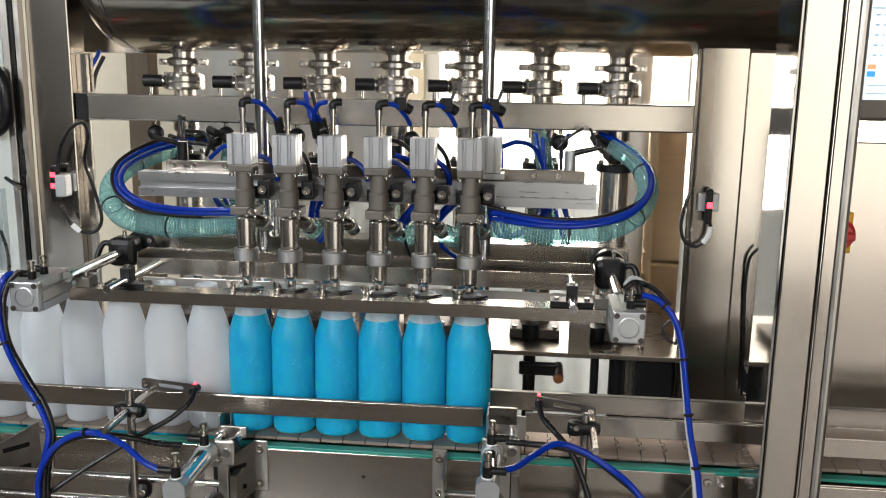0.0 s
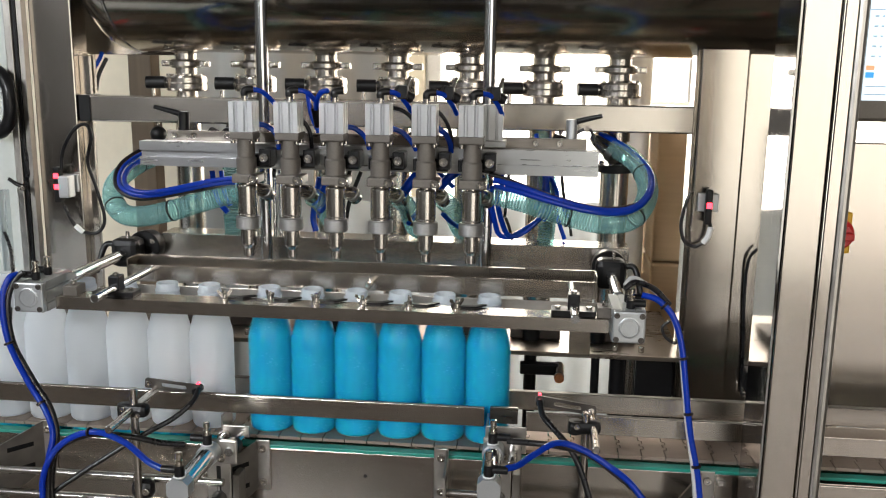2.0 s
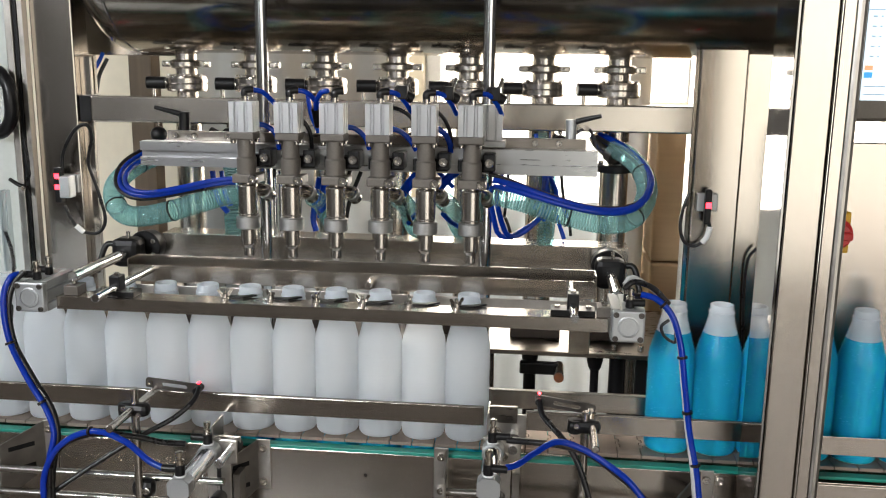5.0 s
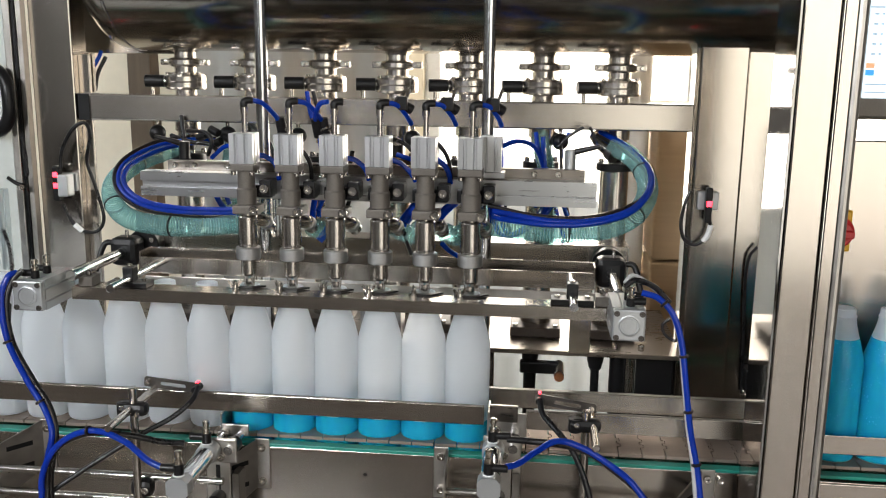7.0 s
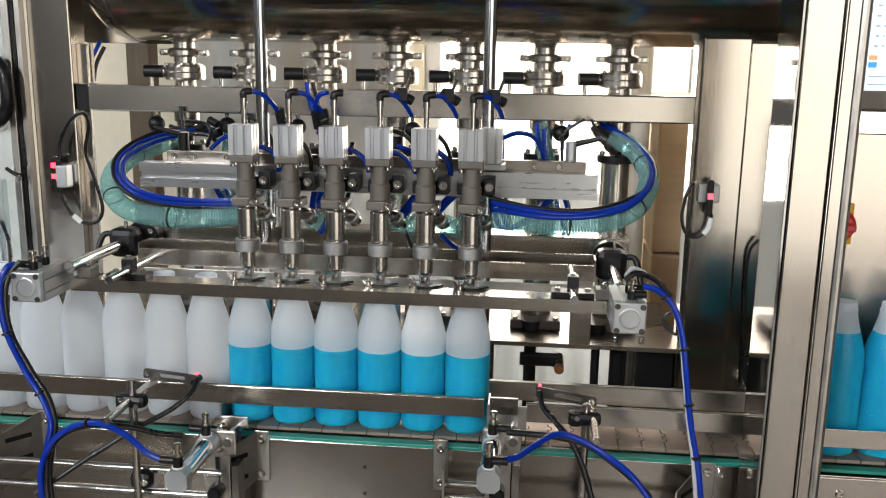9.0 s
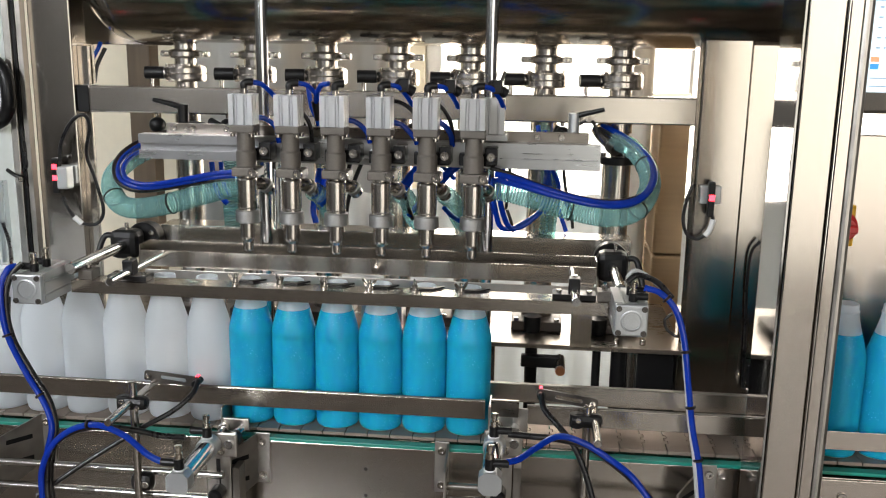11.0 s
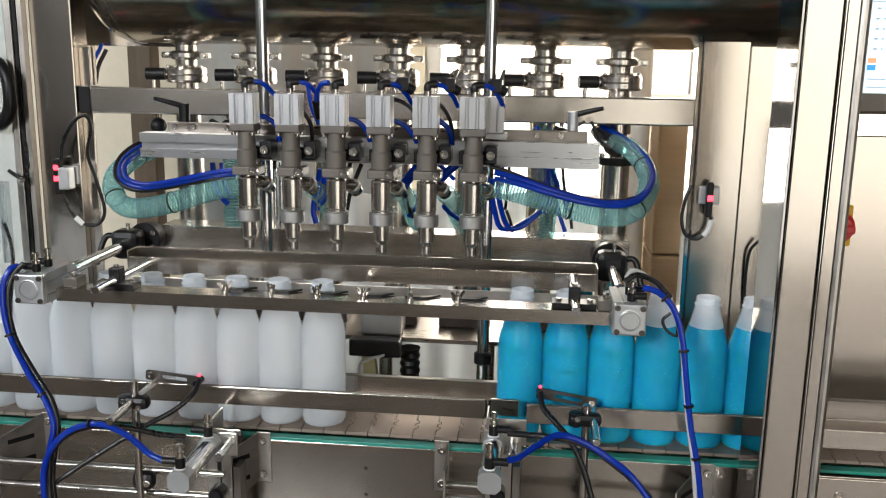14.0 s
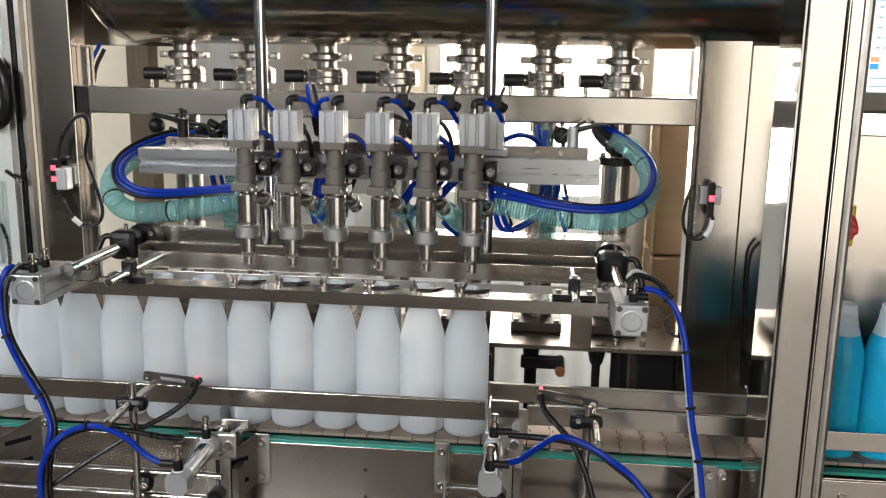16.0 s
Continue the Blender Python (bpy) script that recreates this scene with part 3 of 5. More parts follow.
def bottle(label):
    b = thing("bottle", (0, 0, 0.9), label, "bottle", "bottles on the conveyor")
    part("skin", bottle_skin_mesh(), bottle_skin, b)
    return b


def place_bottle(b, x, runs):
    b.matrix_basis = pose(x, 0, 0.9)
    MOVERS.append((b, lambda t, x=x: pose(x + runs(t), 0, 0.9)))
    return b


def belt_run(t):
    return run(t, BELT_RUNS)


def filled_run(t):
    """Up to the nozzles with the queue, then away on the belt."""
    return run(t, QUEUE_RUNS[:1]) + run(t, BELT_RUNS[1:])


def queue_run(t):
    return run(t, QUEUE_RUNS)


full = bottle("milky white plastic bottle filled with bright blue liquid")
liq = part("liquid", liquid_mesh(0.002, 0.203), liquid_blue, full, "bright blue liquid")
place_bottle(full, -2.5 * PITCH, belt_run)
for k in range(1, 6):
    place_bottle(copy_thing(full, pose(0, 0, 0)), (k - 2.5) * PITCH, belt_run)

empty = bottle("empty open milky white plastic bottle")
place_bottle(empty, -9.5 * PITCH, queue_run)
for k in range(1, 12):
    place_bottle(copy_thing(empty, pose(0, 0, 0)), -(9.5 + k) * PITCH, queue_run)

LAYERS = [(0.002, 0.062), (0.062, 0.122), (0.098, 0.1565), (0.154, 0.202)]
filling = bottle("milky white plastic bottle being filled with blue liquid")
first_layers = [part("liquid", liquid_mesh(lo, hi, 0.00003 * i), liquid_blue, filling, "bright blue liquid") for i, (lo, hi) in enumerate(LAYERS)]


def layer_drop(hi):
    """How far a layer of liquid still lies below its place."""
    return lambda t: pose(0, 0, min(0.0, level(t) - hi - 0.0012 * (level(t) < 0.001)))


for k in range(6):
    b = filling if k == 0 else copy_thing(filling, pose(0, 0, 0))
    place_bottle(b, -(3.5 + k) * PITCH, filled_run)
    for child, (lo, hi) in zip([c for c in b.children if c.name.startswith("liquid")], LAYERS):
        MOVERS.append((child, layer_drop(hi)))

# ---- filling head ----
head = thing("filling_head", (0, 0.05, 1.29), "filling head with six nozzles on an aluminium profile", "filling head")
MOVERS.append((head, lambda t: pose(0, 0.05, 1.29 + head_lift(t))))
Z0, Z1 = 1.29, 1.332
zm = (Z0 + Z1) / 2
PROFILE = [(0.050, Z0), (0.080, Z0), (0.080, Z1), (0.050, Z1), (0.050, zm + 0.0055), (0.0525, zm + 0.0055), (0.0525, zm + 0.0085), (0.058, zm + 0.0065), (0.058, zm - 0.0065), (0.0525, zm - 0.0085), (0.0525, zm - 0.0055), (0.050, zm - 0.0055)]
part("profile", extruded(PROFILE, "x", -0.397, 0.389), aluminium_x, head, "clear anodised aluminium profile")
# both carrier plates take darker steel colours in place of duller reflections
part("carrier_plate", box((-0.36, 0.082, 1.30), (0.37, 0.092, 1.349), 0.001), steel_deck, head, "steel carrier plate in a darkened colour")
part("carrier_top", box((-0.36, 0.0925, 1.337), (0.37, 0.135, 1.345), 0.001), dark_steel, head)
screws("screw", [(x, 0.082, 1.341) for x in (-0.345, -0.31, -0.25, 0.285, 0.325)], "y", 0.0055, -0.006, steel_turned, head)
for x, s, m in ((-0.339, -1, black), (0.345, 1, cast_alu)):  # side, boss
    lever = part("clamp_lever", tube([(x, 0.11, 1.345), (x, 0.11, 1.365), (x, 0.11, 1.372), (x + 0.012 * s, 0.108, 1.378), (x + 0.05 * s, 0.10, 1.388)], 0.0055, 30, 10, radii=[0.0066 - 0.0001 * i for i in range(30)]), black, head, "black clamping lever")
    part("boss", rod((x, 0.11, 1.345), (x, 0.11, 1.38), 0.0095), m, lever)


def grooved_square(half, groove, depth):
    """The outline of a square cylinder body, with two bevelled grooves in each side."""
    side = [(-half, 0)] + [p for c in (-half * 0.42, half * 0.42) for p in ((c - groove, 0), (c - groove * 0.35, depth), (c + groove * 0.35, depth), (c + groove, 0))]
    pts = []
    for k in range(4):
        a = k * math.pi / 2
        for u, d in side:
            x, y = u, -half + d
            pts.append((x * math.cos(a) - y * math.sin(a), x * math.sin(a) + y * math.cos(a)))
    return pts


SLEEVE = [(0.0145, 1.345), (0.0145, 1.316), (0.0165, 1.313), (0.0165, 1.288)]
BARREL = [(0.0105, 1.278), (0.0105, 1.270), (0.0155, 1.269), (0.0165, 1.267), (0.0165, 1.2215), (0.0155, 1.219), (0.0155, 1.214)]
RING = [(0.0185, 1.216), (0.0203, 1.2145), (0.0203, 1.1965), (0.0185, 1.195)]
SPOUT = [(0.0133, 1.196), (0.0133, 1.170), (0.0125, 1.167), (0.0088, 1.162), (0.0088, 1.149), (0.0076, 1.147)]
nozzle_parts, stems = None, []
for k in range(6):
    x = (k - 2.5) * PITCH - 0.003
    if nozzle_parts is None:
        nz = part("nozzle", turned(SLEEVE[::-1], (x, 0, 0)), grey_metal, head, "dark grey nozzle sleeve")
        rows = [("cylinder_body", extruded([(x - 0.002 + u, v * 0.95) for u, v in grooved_square(0.0197, 0.0034, 0.0034)], "z", 1.357, 1.406), aluminium, "silver anodised air cylinder", 25),
                ("flange", box((x - 0.0212, -0.0192, 1.3445), (x + 0.0188, 0.0192, 1.3568), 0.002), grey_metal, "", 40),
                *[("flange_screw", bolts([(x - 0.001 + i * 0.0155, j * 0.0152, 1.344)], "z", 0.0042, -0.006), steel_turned, "", 40) for i in (-1, 1) for j in (-1, 1)],
                ("clamp", box((x - 0.020, -0.019, 1.273), (x + 0.024, 0.019, 1.2875), 0.002), grey_metal, "", 40),
                ("clamp_bolt", bolts([(x + 0.017, -0.019, 1.281)], "y", 0.0075, -0.009, rod((x + 0.017, 0.0, 1.281), (x + 0.017, -0.0195, 1.281), 0.0055)), steel_turned, "", 40),
                ("bracket", box((x + 0.0172, 0.012, 1.299), (x + 0.0375, 0.0495, 1.327), 0.002, box((x - 0.026, 0.03, 1.295), (x + 0.034, 0.0495, 1.316), 0.002)), black, "black clamp bracket", 40),
                ("bracket_bolt", bolts([(x + 0.0275, 0.012, 1.313)], "y", 0.0075, -0.008), steel_turned, "", 40),
                ("barrel", turned(BARREL[::-1], (x, 0, 0), seg=40), steel_turned, "polished steel barrel", 40),
                ("ring", turned(RING[::-1], (x, 0, 0), seg=48), steel_knurl, "knurled ring", 40),
                ("spout", turned(SPOUT[::-1], (x, 0, 0), seg=36), steel_turned, "polished steel spout", 40),
                ("inlet", tube([(x + 0.004, 0.008, 1.256), (x + 0.013, 0.018, 1.258), (x + 0.021, 0.03, 1.254), (x + 0.026, 0.042, 1.243)], 0.0108, 24, 18), steel_turned, "polished steel elbow", 40),
                ("hose_clip", tube([(x + 0.0205, 0.029, 1.2545), (x + 0.023, 0.035, 1.251)], 0.0128, 6, 18), steel_knurl, "steel hose clip", 40)]
        nozzle_parts = [(n, part(n, b, m, nz, lab)) for n, b, m, lab, sm in rows]
        x_first, nz_first = x, nz
        st = part("stem", rod((x, 0, 1.395), (x, 0, 1.448), 0.0046), steel_turned, head, "thin steel stem")
        st_rows = [("nut", hexagon((x, 0, 1.438), (x, 0, 1.449), 0.0062), steel_turned), ("elbow", tube([(x, 0, 1.449), (x, 0, 1.456), (x + 0.006, 0.002, 1.459), (x + 0.014, 0.004, 1.459)], 0.0062, 14, 12), black)]
        st_kids = [(n, part(n, b, m, st)) for n, b, m in st_rows]
        st_first = st
    else:
        nz = again("nozzle", nz_first, head, (x - x_first, 0, 0), "dark grey nozzle sleeve")
        for n, src in nozzle_parts:
            again(n, src, nz, (0, 0, 0))
        st = again("stem", st_first, head, (x - x_first, 0, 0), "thin steel stem")
        for n, src in st_kids:
            again(n, src, st, (0, 0, 0))
    MOVERS.append((st, lambda t, dx=x - x_first: pose(dx, 0, -stem_drop(t))))
    stems.append((st, x))

for x in (-0.206, 0.200):
    t = thing("guide_column", (x, 0.15, 0.62), "bright round steel guide column", "column", "guide columns")
    part("shaft", rod((x, 0.15, 0.62), (x, 0.15, 1.9), 0.0112, 28), chrome, t)
    part("collar", turned([(0.012, 0.964), (0.0165, 0.967), (0.0165, 0.984), (0.012, 0.988)], (x, 0.15, 0)), black, t, "black rubber collar")
for x in (-0.218, -0.206, -0.194):
    t = thing("guide_pin", (x + 0.004, 0.235, 1.1965), "thin bright steel guide pin", "pin", "guide pins")
    part("shaft", rod((x + 0.004, 0.235, 1.1965), (x + 0.004, 0.235, 1.32), 0.0042, 12), chrome, t)

# ---- neck locator carriage ----
carriage = thing("neck_locator", (0, -0.04, 1.13), "steel neck locating bar with wing nuts and black forks", "locating bar")
MOVERS.append((carriage, lambda t: pose(0, -0.04 - carriage_out(t), 1.13)))
BAR = [(-0.062, 1.1285), (-0.0595, 1.1285), (-0.0595, 1.1465), (-0.0225, 1.1465), (-0.0225, 1.1285), (-0.020, 1.1285), (-0.020, 1.149), (-0.062, 1.149)]
part("bar", extruded(BAR, "x", -0.476, 0.405), steel_x, carriage, "folded steel bar")
TRAY = [(0.090, 1.1405), (0.135, 1.1405), (0.135, 1.180), (0.1325, 1.180), (0.1325, 1.143), (0.0925, 1.143), (0.0925, 1.170), (0.090, 1.170)]
part("tray", extruded(TRAY, "x", -0.423, 0.393), steel_x, carriage, "folded steel drip tray")
part("tray_end", box((-0.4255, 0.090, 1.1405), (-0.4235, 0.135, 1.180)), steel_x, carriage)
part("tray_end", box((0.3935, 0.090, 1.1405), (0.3955, 0.135, 1.180)), steel_x, carriage)
part("rear_strip", box((-0.41, 0.076, 1.122), (0.40, 0.080, 1.138), 0.0005), steel_plain, carriage)
part("tray_pin", rod((0.012, 0.090, 1.158), (0.012, 0.062, 1.156), 0.0055), steel_turned, carriage)
for x in (-0.383, 0.352):
    part("guide_rod", rod((x, -0.115, 1.163), (x, 0.090, 1.163), 0.0068, 20), chrome, carriage, "bright guide rod")
    clamp = part("clamp", box((x - 0.009, -0.05, 1.1495), (x + 0.009, -0.028, 1.183), 0.0015, box((x - 0.034, -0.055, 1.1492), (x + 0.034, -0.023, 1.1585), 0.001)), black, carriage, "black rod clamp")
    screws("screw", [(x - 0.024, -0.039, 1.1585), (x + 0.024, -0.039, 1.1585), (x, -0.039, 1.183)], "z", 0.0045, 0.004, steel_turned, clamp)
for x in (-0.455, 0.40):
    blk = part("end_block", box((x - 0.012, -0.055, 1.1492), (x + 0.012, -0.025, 1.165), 0.001), grey_metal, carriage)
    screws("screw", [(x, -0.04, 1.165)], "z", 0.005, 0.008, steel_turned, blk)
for k in range(6):
    x = (k - 2.5) * PITCH - 0.016
    nut = part("wing_nut", turned([(0.0062, 1.149), (0.0062, 1.151), (0.005, 1.152), (0.0045, 1.158), (0.003, 1.16), (0.0028, 1.165)], (x, -0.036, 0), seg=16), steel_turned, carriage, "bright wing nut")
    turn = 0.5 + 1.9 * k
    for s in (-1, 1):
        wing = extruded([(0.003, 1.153), (0.0065, 1.1545), (0.0125, 1.163), (0.0115, 1.166), (0.0085, 1.1655), (0.003, 1.158)], "y", -0.0011, 0.0011)
        wing.transform(Matrix.Translation((x, -0.036, 0)) @ Matrix.Rotation(turn + (0 if s > 0 else math.pi), 4, "Z"))
        part("wing", wing, steel_turned, nut)
    X = (k - 2.5) * PITCH
    fork = [(X - 0.022, -0.031), (X + 0.012, -0.031), (X + 0.030, -0.013), (X + 0.022, -0.0125), (X + 0.008, -0.0215), (X - 0.008, -0.0225), (X - 0.021, -0.017), (X - 0.027, -0.019)]
    part("fork", extruded(fork, "z", 1.1494, 1.1524), black, carriage, "black plastic locating fork")

# ---- plate and air cylinders that carry the locator ----
plate = thing("mounting_plate", (0, 0.2, 1.14), "long brushed steel mounting plate", "plate")
part("plate", box((-0.43, 0.2, 1.138), (0.462, 0.208, 1.1965), 0.001), steel_x, plate)
part("shelf", box((-0.43, 0.2085, 1.190), (0.462, 0.26, 1.1965), 0.001), steel_x, plate)
part("bracket", box((-0.35, 0.2085, 0.985), (-0.31, 0.214, 1.19), 0.001), steel_z, plate)
part("bracket", box((0.36, 0.2085, 0.985), (0.40, 0.214, 1.19), 0.001), steel_z, plate)


def locator_cylinder(xc, zc, xr, xf, side, ys):
    t = thing("locator_cylinder", (xc, -0.1, zc - 0.026), "silver square air cylinder with chrome shaft and speed screws", "air cylinder", "locator cylinders")
    h = 0.0245
    body = part("body", extruded([(xc + u, zc + v) for u, v in grooved_square(h, 0.0022, 0.002)], "y", -0.128, -0.036), cast_alu, t)
    cap = part("end_cap", box((xc - h, -0.14, zc - h), (xc + h, -0.1285, zc + h), 0.003), cast_alu, t)
    part("cap_disc", turned([(0.0165, -0.1402), (0.0165, -0.1412), (0.0145, -0.1418), (0.0135, -0.1404), (0.0115, -0.1404), (0.011, -0.1412)], (xc, 0, zc), "y", 32), cast_alu, cap)
    screws("cap_screw", [(xc + i * 0.0185, -0.1402, zc + j * 0.0185) for i in (-1, 1) for j in (-1, 1)], "y", 0.0044, -0.0025, dark_steel, cap)
    part("piston_rod", rod((xc, -0.0355, zc), (xc, -0.005, zc), 0.006), chrome, t)
    part("shaft", rod((xr, ys, zc + 0.018), (xr, 0.19, zc + 0.018), 0.0098, 24), chrome, t, "bright chrome shaft")
    sup = part("shaft_support", box((xr - 0.027, 0.12, zc - 0.01), (xr + 0.027, 0.165, zc + 0.045), 0.012), black, t, "black shaft support")
    part("support_flange", turned([(0.029, 0.166), (0.031, 0.168), (0.031, 0.178), (0.029, 0.1995)], (xf, 0, zc + 0.022), "y", 32), black, sup)
    screws("flange_screw", [(xf + 0.022 * math.cos(a), 0.1655, zc + 0.022 + 0.022 * math.sin(a)) for a in (0.6, 2.5, 3.8, 5.6)], "y", 0.005, -0.003, steel_turned, sup)
    part("set_screw", rod((xr + 0.004, 0.135, zc + 0.042), (xr + 0.004, 0.135, zc + 0.058), 0.0035), steel_turned, sup)
    lever = tube([(xr + side * 0.02, 0.14, zc + 0.03), (xr + side * 0.038, 0.138, zc + 0.032), (xr + side * 0.046, 0.132, zc + 0.018), (xr + side * 0.054, 0.12, zc - 0.02)], 0.0055, 24, 10)
    part("lever", lever, black, sup, "black clamping lever")
    for j, y in enumerate((-0.118, -0.082)):
        f = part("fitting", rod((xc + 0.003, y, zc + h), (xc + 0.003, y, zc + h + 0.013), 0.0068), black, t, "black elbow fitting")
        part("speed_screw", turned([(0.0062, h + 0.0132), (0.0062, h + 0.018), (0.004, h + 0.019), (0.004, h + 0.024), (0.0056, h + 0.0245), (0.0056, h + 0.030), (0.003, h + 0.031)], (xc + 0.003, y, zc), seg=12), brass, f)
        part("nozzle", rod((xc + 0.003, y, zc + h + 0.008), (xc + 0.003 + side * 0.022, y, zc + h + 0.008), 0.0058), black, f)
    return t


locator_cylinder(-0.508, 1.152, -0.472, -0.452, -1, -0.07)
locator_cylinder(0.433, 1.145, 0.425, 0.424, 1, -0.03)

# ---- product tank, valves, metering pumps ----
tank = thing("product_tank", (0.2, 0.36, 1.54), "large polished stainless product tank lying over the valves", "tank")
R, XE, AE = 0.2, -0.527, 0.095
prof = [(0.002, XE - AE)] + [(R * math.sin(a), XE - AE * math.cos(a)) for a in (math.pi / 2 * i / 14 for i in range(1, 15))] + [(R, x) for x in (-0.2, 0.2, 0.6, 1.2)] + [(R - 0.01, 1.21)]
part("shell", turned(prof, (0, 0.36, 1.74), "x", 96, None, 60), steel_tank, tank)
part("weld", turned([(R + 0.0003, XE + 0.004), (R + 0.0018, XE + 0.006), (R + 0.0018, XE + 0.009), (R + 0.0003, XE + 0.011)], (0, 0.36, 1.74), "x", 96), steel_turned, tank)
part("saddle", box((-0.74, 0.40, 1.533), (-0.45, 0.408, 2.0), 0.001), steel_x, tank, "brushed steel saddle plate")
screws("saddle_bolt", [(-0.692, 0.40, 1.543)], "y", 0.009, -0.014, steel_turned, tank)
part("foot", box((-0.628, 0.33, 1.454), (-0.612, 0.34, 1.5325), 0.001), steel_z, tank)
part("foot", box((0.62, 0.341, 1.45), (0.64, 0.40, 1.75), 0.001), steel_z, tank)

valve = thing("product_valve", (-0.43, 0.36, 1.4), "stainless sanitary valve clamped under the tank", "valve", "valves under the tank")
pipe = part("pipe", turned([(0.036, 1.5425), (0.030, 1.5405), (0.022, 1.537), (0.022, 1.444), (0.026, 1.443), (0.026, 1.38), (0.0215, 1.378), (0.0215, 1.36)], (-0.43, 0.36, 0), seg=36), steel_turned, valve)
ferrule = part("clamp_ring", turned([(0.026, 1.508), (0.031, 1.510), (0.033, 1.513), (0.033, 1.521), (0.031, 1.524), (0.026, 1.526)][::-1], (-0.43, 0.36, 0), seg=36), steel_turned, valve)
part("clamp_ear", box((-0.479, 0.352, 1.511), (-0.461, 0.364, 1.523), 0.002), steel_turned, ferrule)
part("clamp_ear", box((-0.399, 0.352, 1.511), (-0.379, 0.364, 1.523), 0.002), steel_turned, ferrule)
part("wing_screw", rod((-0.47, 0.336, 1.517), (-0.47, 0.372, 1.517), 0.0032, 8, 0.0005), brass, ferrule)
part("wing_screw", rod((-0.388, 0.338, 1.517), (-0.388, 0.37, 1.517), 0.0035, 8, 0.0005), brass, ferrule)
body = part("body", turned([(0.034, 1.462), (0.041, 1.464), (0.042, 1.468), (0.042, 1.477), (0.040, 1.4785), (0.042, 1.480), (0.042, 1.489), (0.040, 1.493), (0.026, 1.497)][::-1], (-0.43, 0.36, 0), seg=40), steel_turned, valve)
screws("body_bolt", [(-0.43 + 0.036 * math.cos(a), 0.36 + 0.036 * math.sin(a), 1.493) for a in (3.7, 4.4, 5.2, 5.9)], "z", 0.004, 0.004, steel_turned, body)
grip = part("grip", rod((-0.51, 0.345, 1.479), (-0.472, 0.352, 1.479), 0.0125, 20), black, valve, "short black grip")
part("neck", rod((-0.474, 0.352, 1.479), (-0.466, 0.353, 1.479), 0.009), steel_turned, grip)
part("pin", rod((-0.497, 0.347, 1.468), (-0.497, 0.347, 1.44), 0.004, 10), steel_turned, grip)
VX = [-0.43 + 0.1452 * k for k in range(7)]
for x in VX[1:]:
    copy_thing(valve, pose(x, 0.36, 1.4))

pump = thing("metering_pump", (-0.43, 0.36, 0.985), "upright stainless metering cylinder on a brown block", "pump", "metering pumps")
part("base_block", box((-0.48, 0.30, 0.9855), (-0.38, 0.42, 1.005), 0.002), brown_base, pump, "rust-brown base block")
part("barrel", turned([(0.031, 1.0055), (0.031, 1.03), (0.028, 1.033), (0.028, 1.318)], (-0.43, 0.36, 0), seg=36), steel_turned, pump)
cap = part("top_cap", turned([(0.034, 1.3185), (0.036, 1.320), (0.036, 1.332), (0.034, 1.334), (0.013, 1.335), (0.013, 1.3595)], (-0.43, 0.36, 0), seg=36), black, pump, "dark cylinder cap")
screws("cap_nut", [(-0.43 + 0.029 * math.cos(a), 0.36 + 0.029 * math.sin(a), 1.334) for a in (3.5, 4.4, 5.3, 0.3)], "z", 0.005, 0.008, steel_turned, cap)
screws("base_screw", [(-0.43 + i * 0.04, 0.31, 1.005) for i in (-1, 1)], "z", 0.005, 0.005, steel_turned, pump)
for x in VX[1:]:
    copy_thing(pump, pose(x, 0.36, 0.985))
for x in (VX[0] + 0.015, VX[1] + 0.015, VX[2] + 0.013, VX[4] - 0.05, VX[6] - 0.055):
    t = thing("ball_knob", (x - 0.055, 0.30, 1.382), "black ball knob on a thin steel rod", "knob", "ball knobs under the beam")
    part("ball", turned([(0.016 * math.sin(a) + 0.0004, -0.016 * math.cos(a)) for a in (math.pi * i / 12 for i in range(13))], (x - 0.055, 0.30, 1.378), seg=20, crisp=60), black, t)
    part("rod", rod((x - 0.055, 0.30, 1.3945), (x - 0.055, 0.30, 1.4015), 0.004, 10), steel_turned, t)

# ---- hoses and air tubes that follow the head ----
def swung(c, along, rise, lift):
    """The pose of a hose piece about its middle c: raised, and turned to meet its neighbours."""
    turn = along.rotation_difference(along + Vector((0, 0, (rise[2] - rise[0]) * lift))).to_matrix().to_4x4()
    return Matrix.Translation(c + Vector((0, 0, rise[1] * lift))) @ turn @ Matrix.Translation(-c)


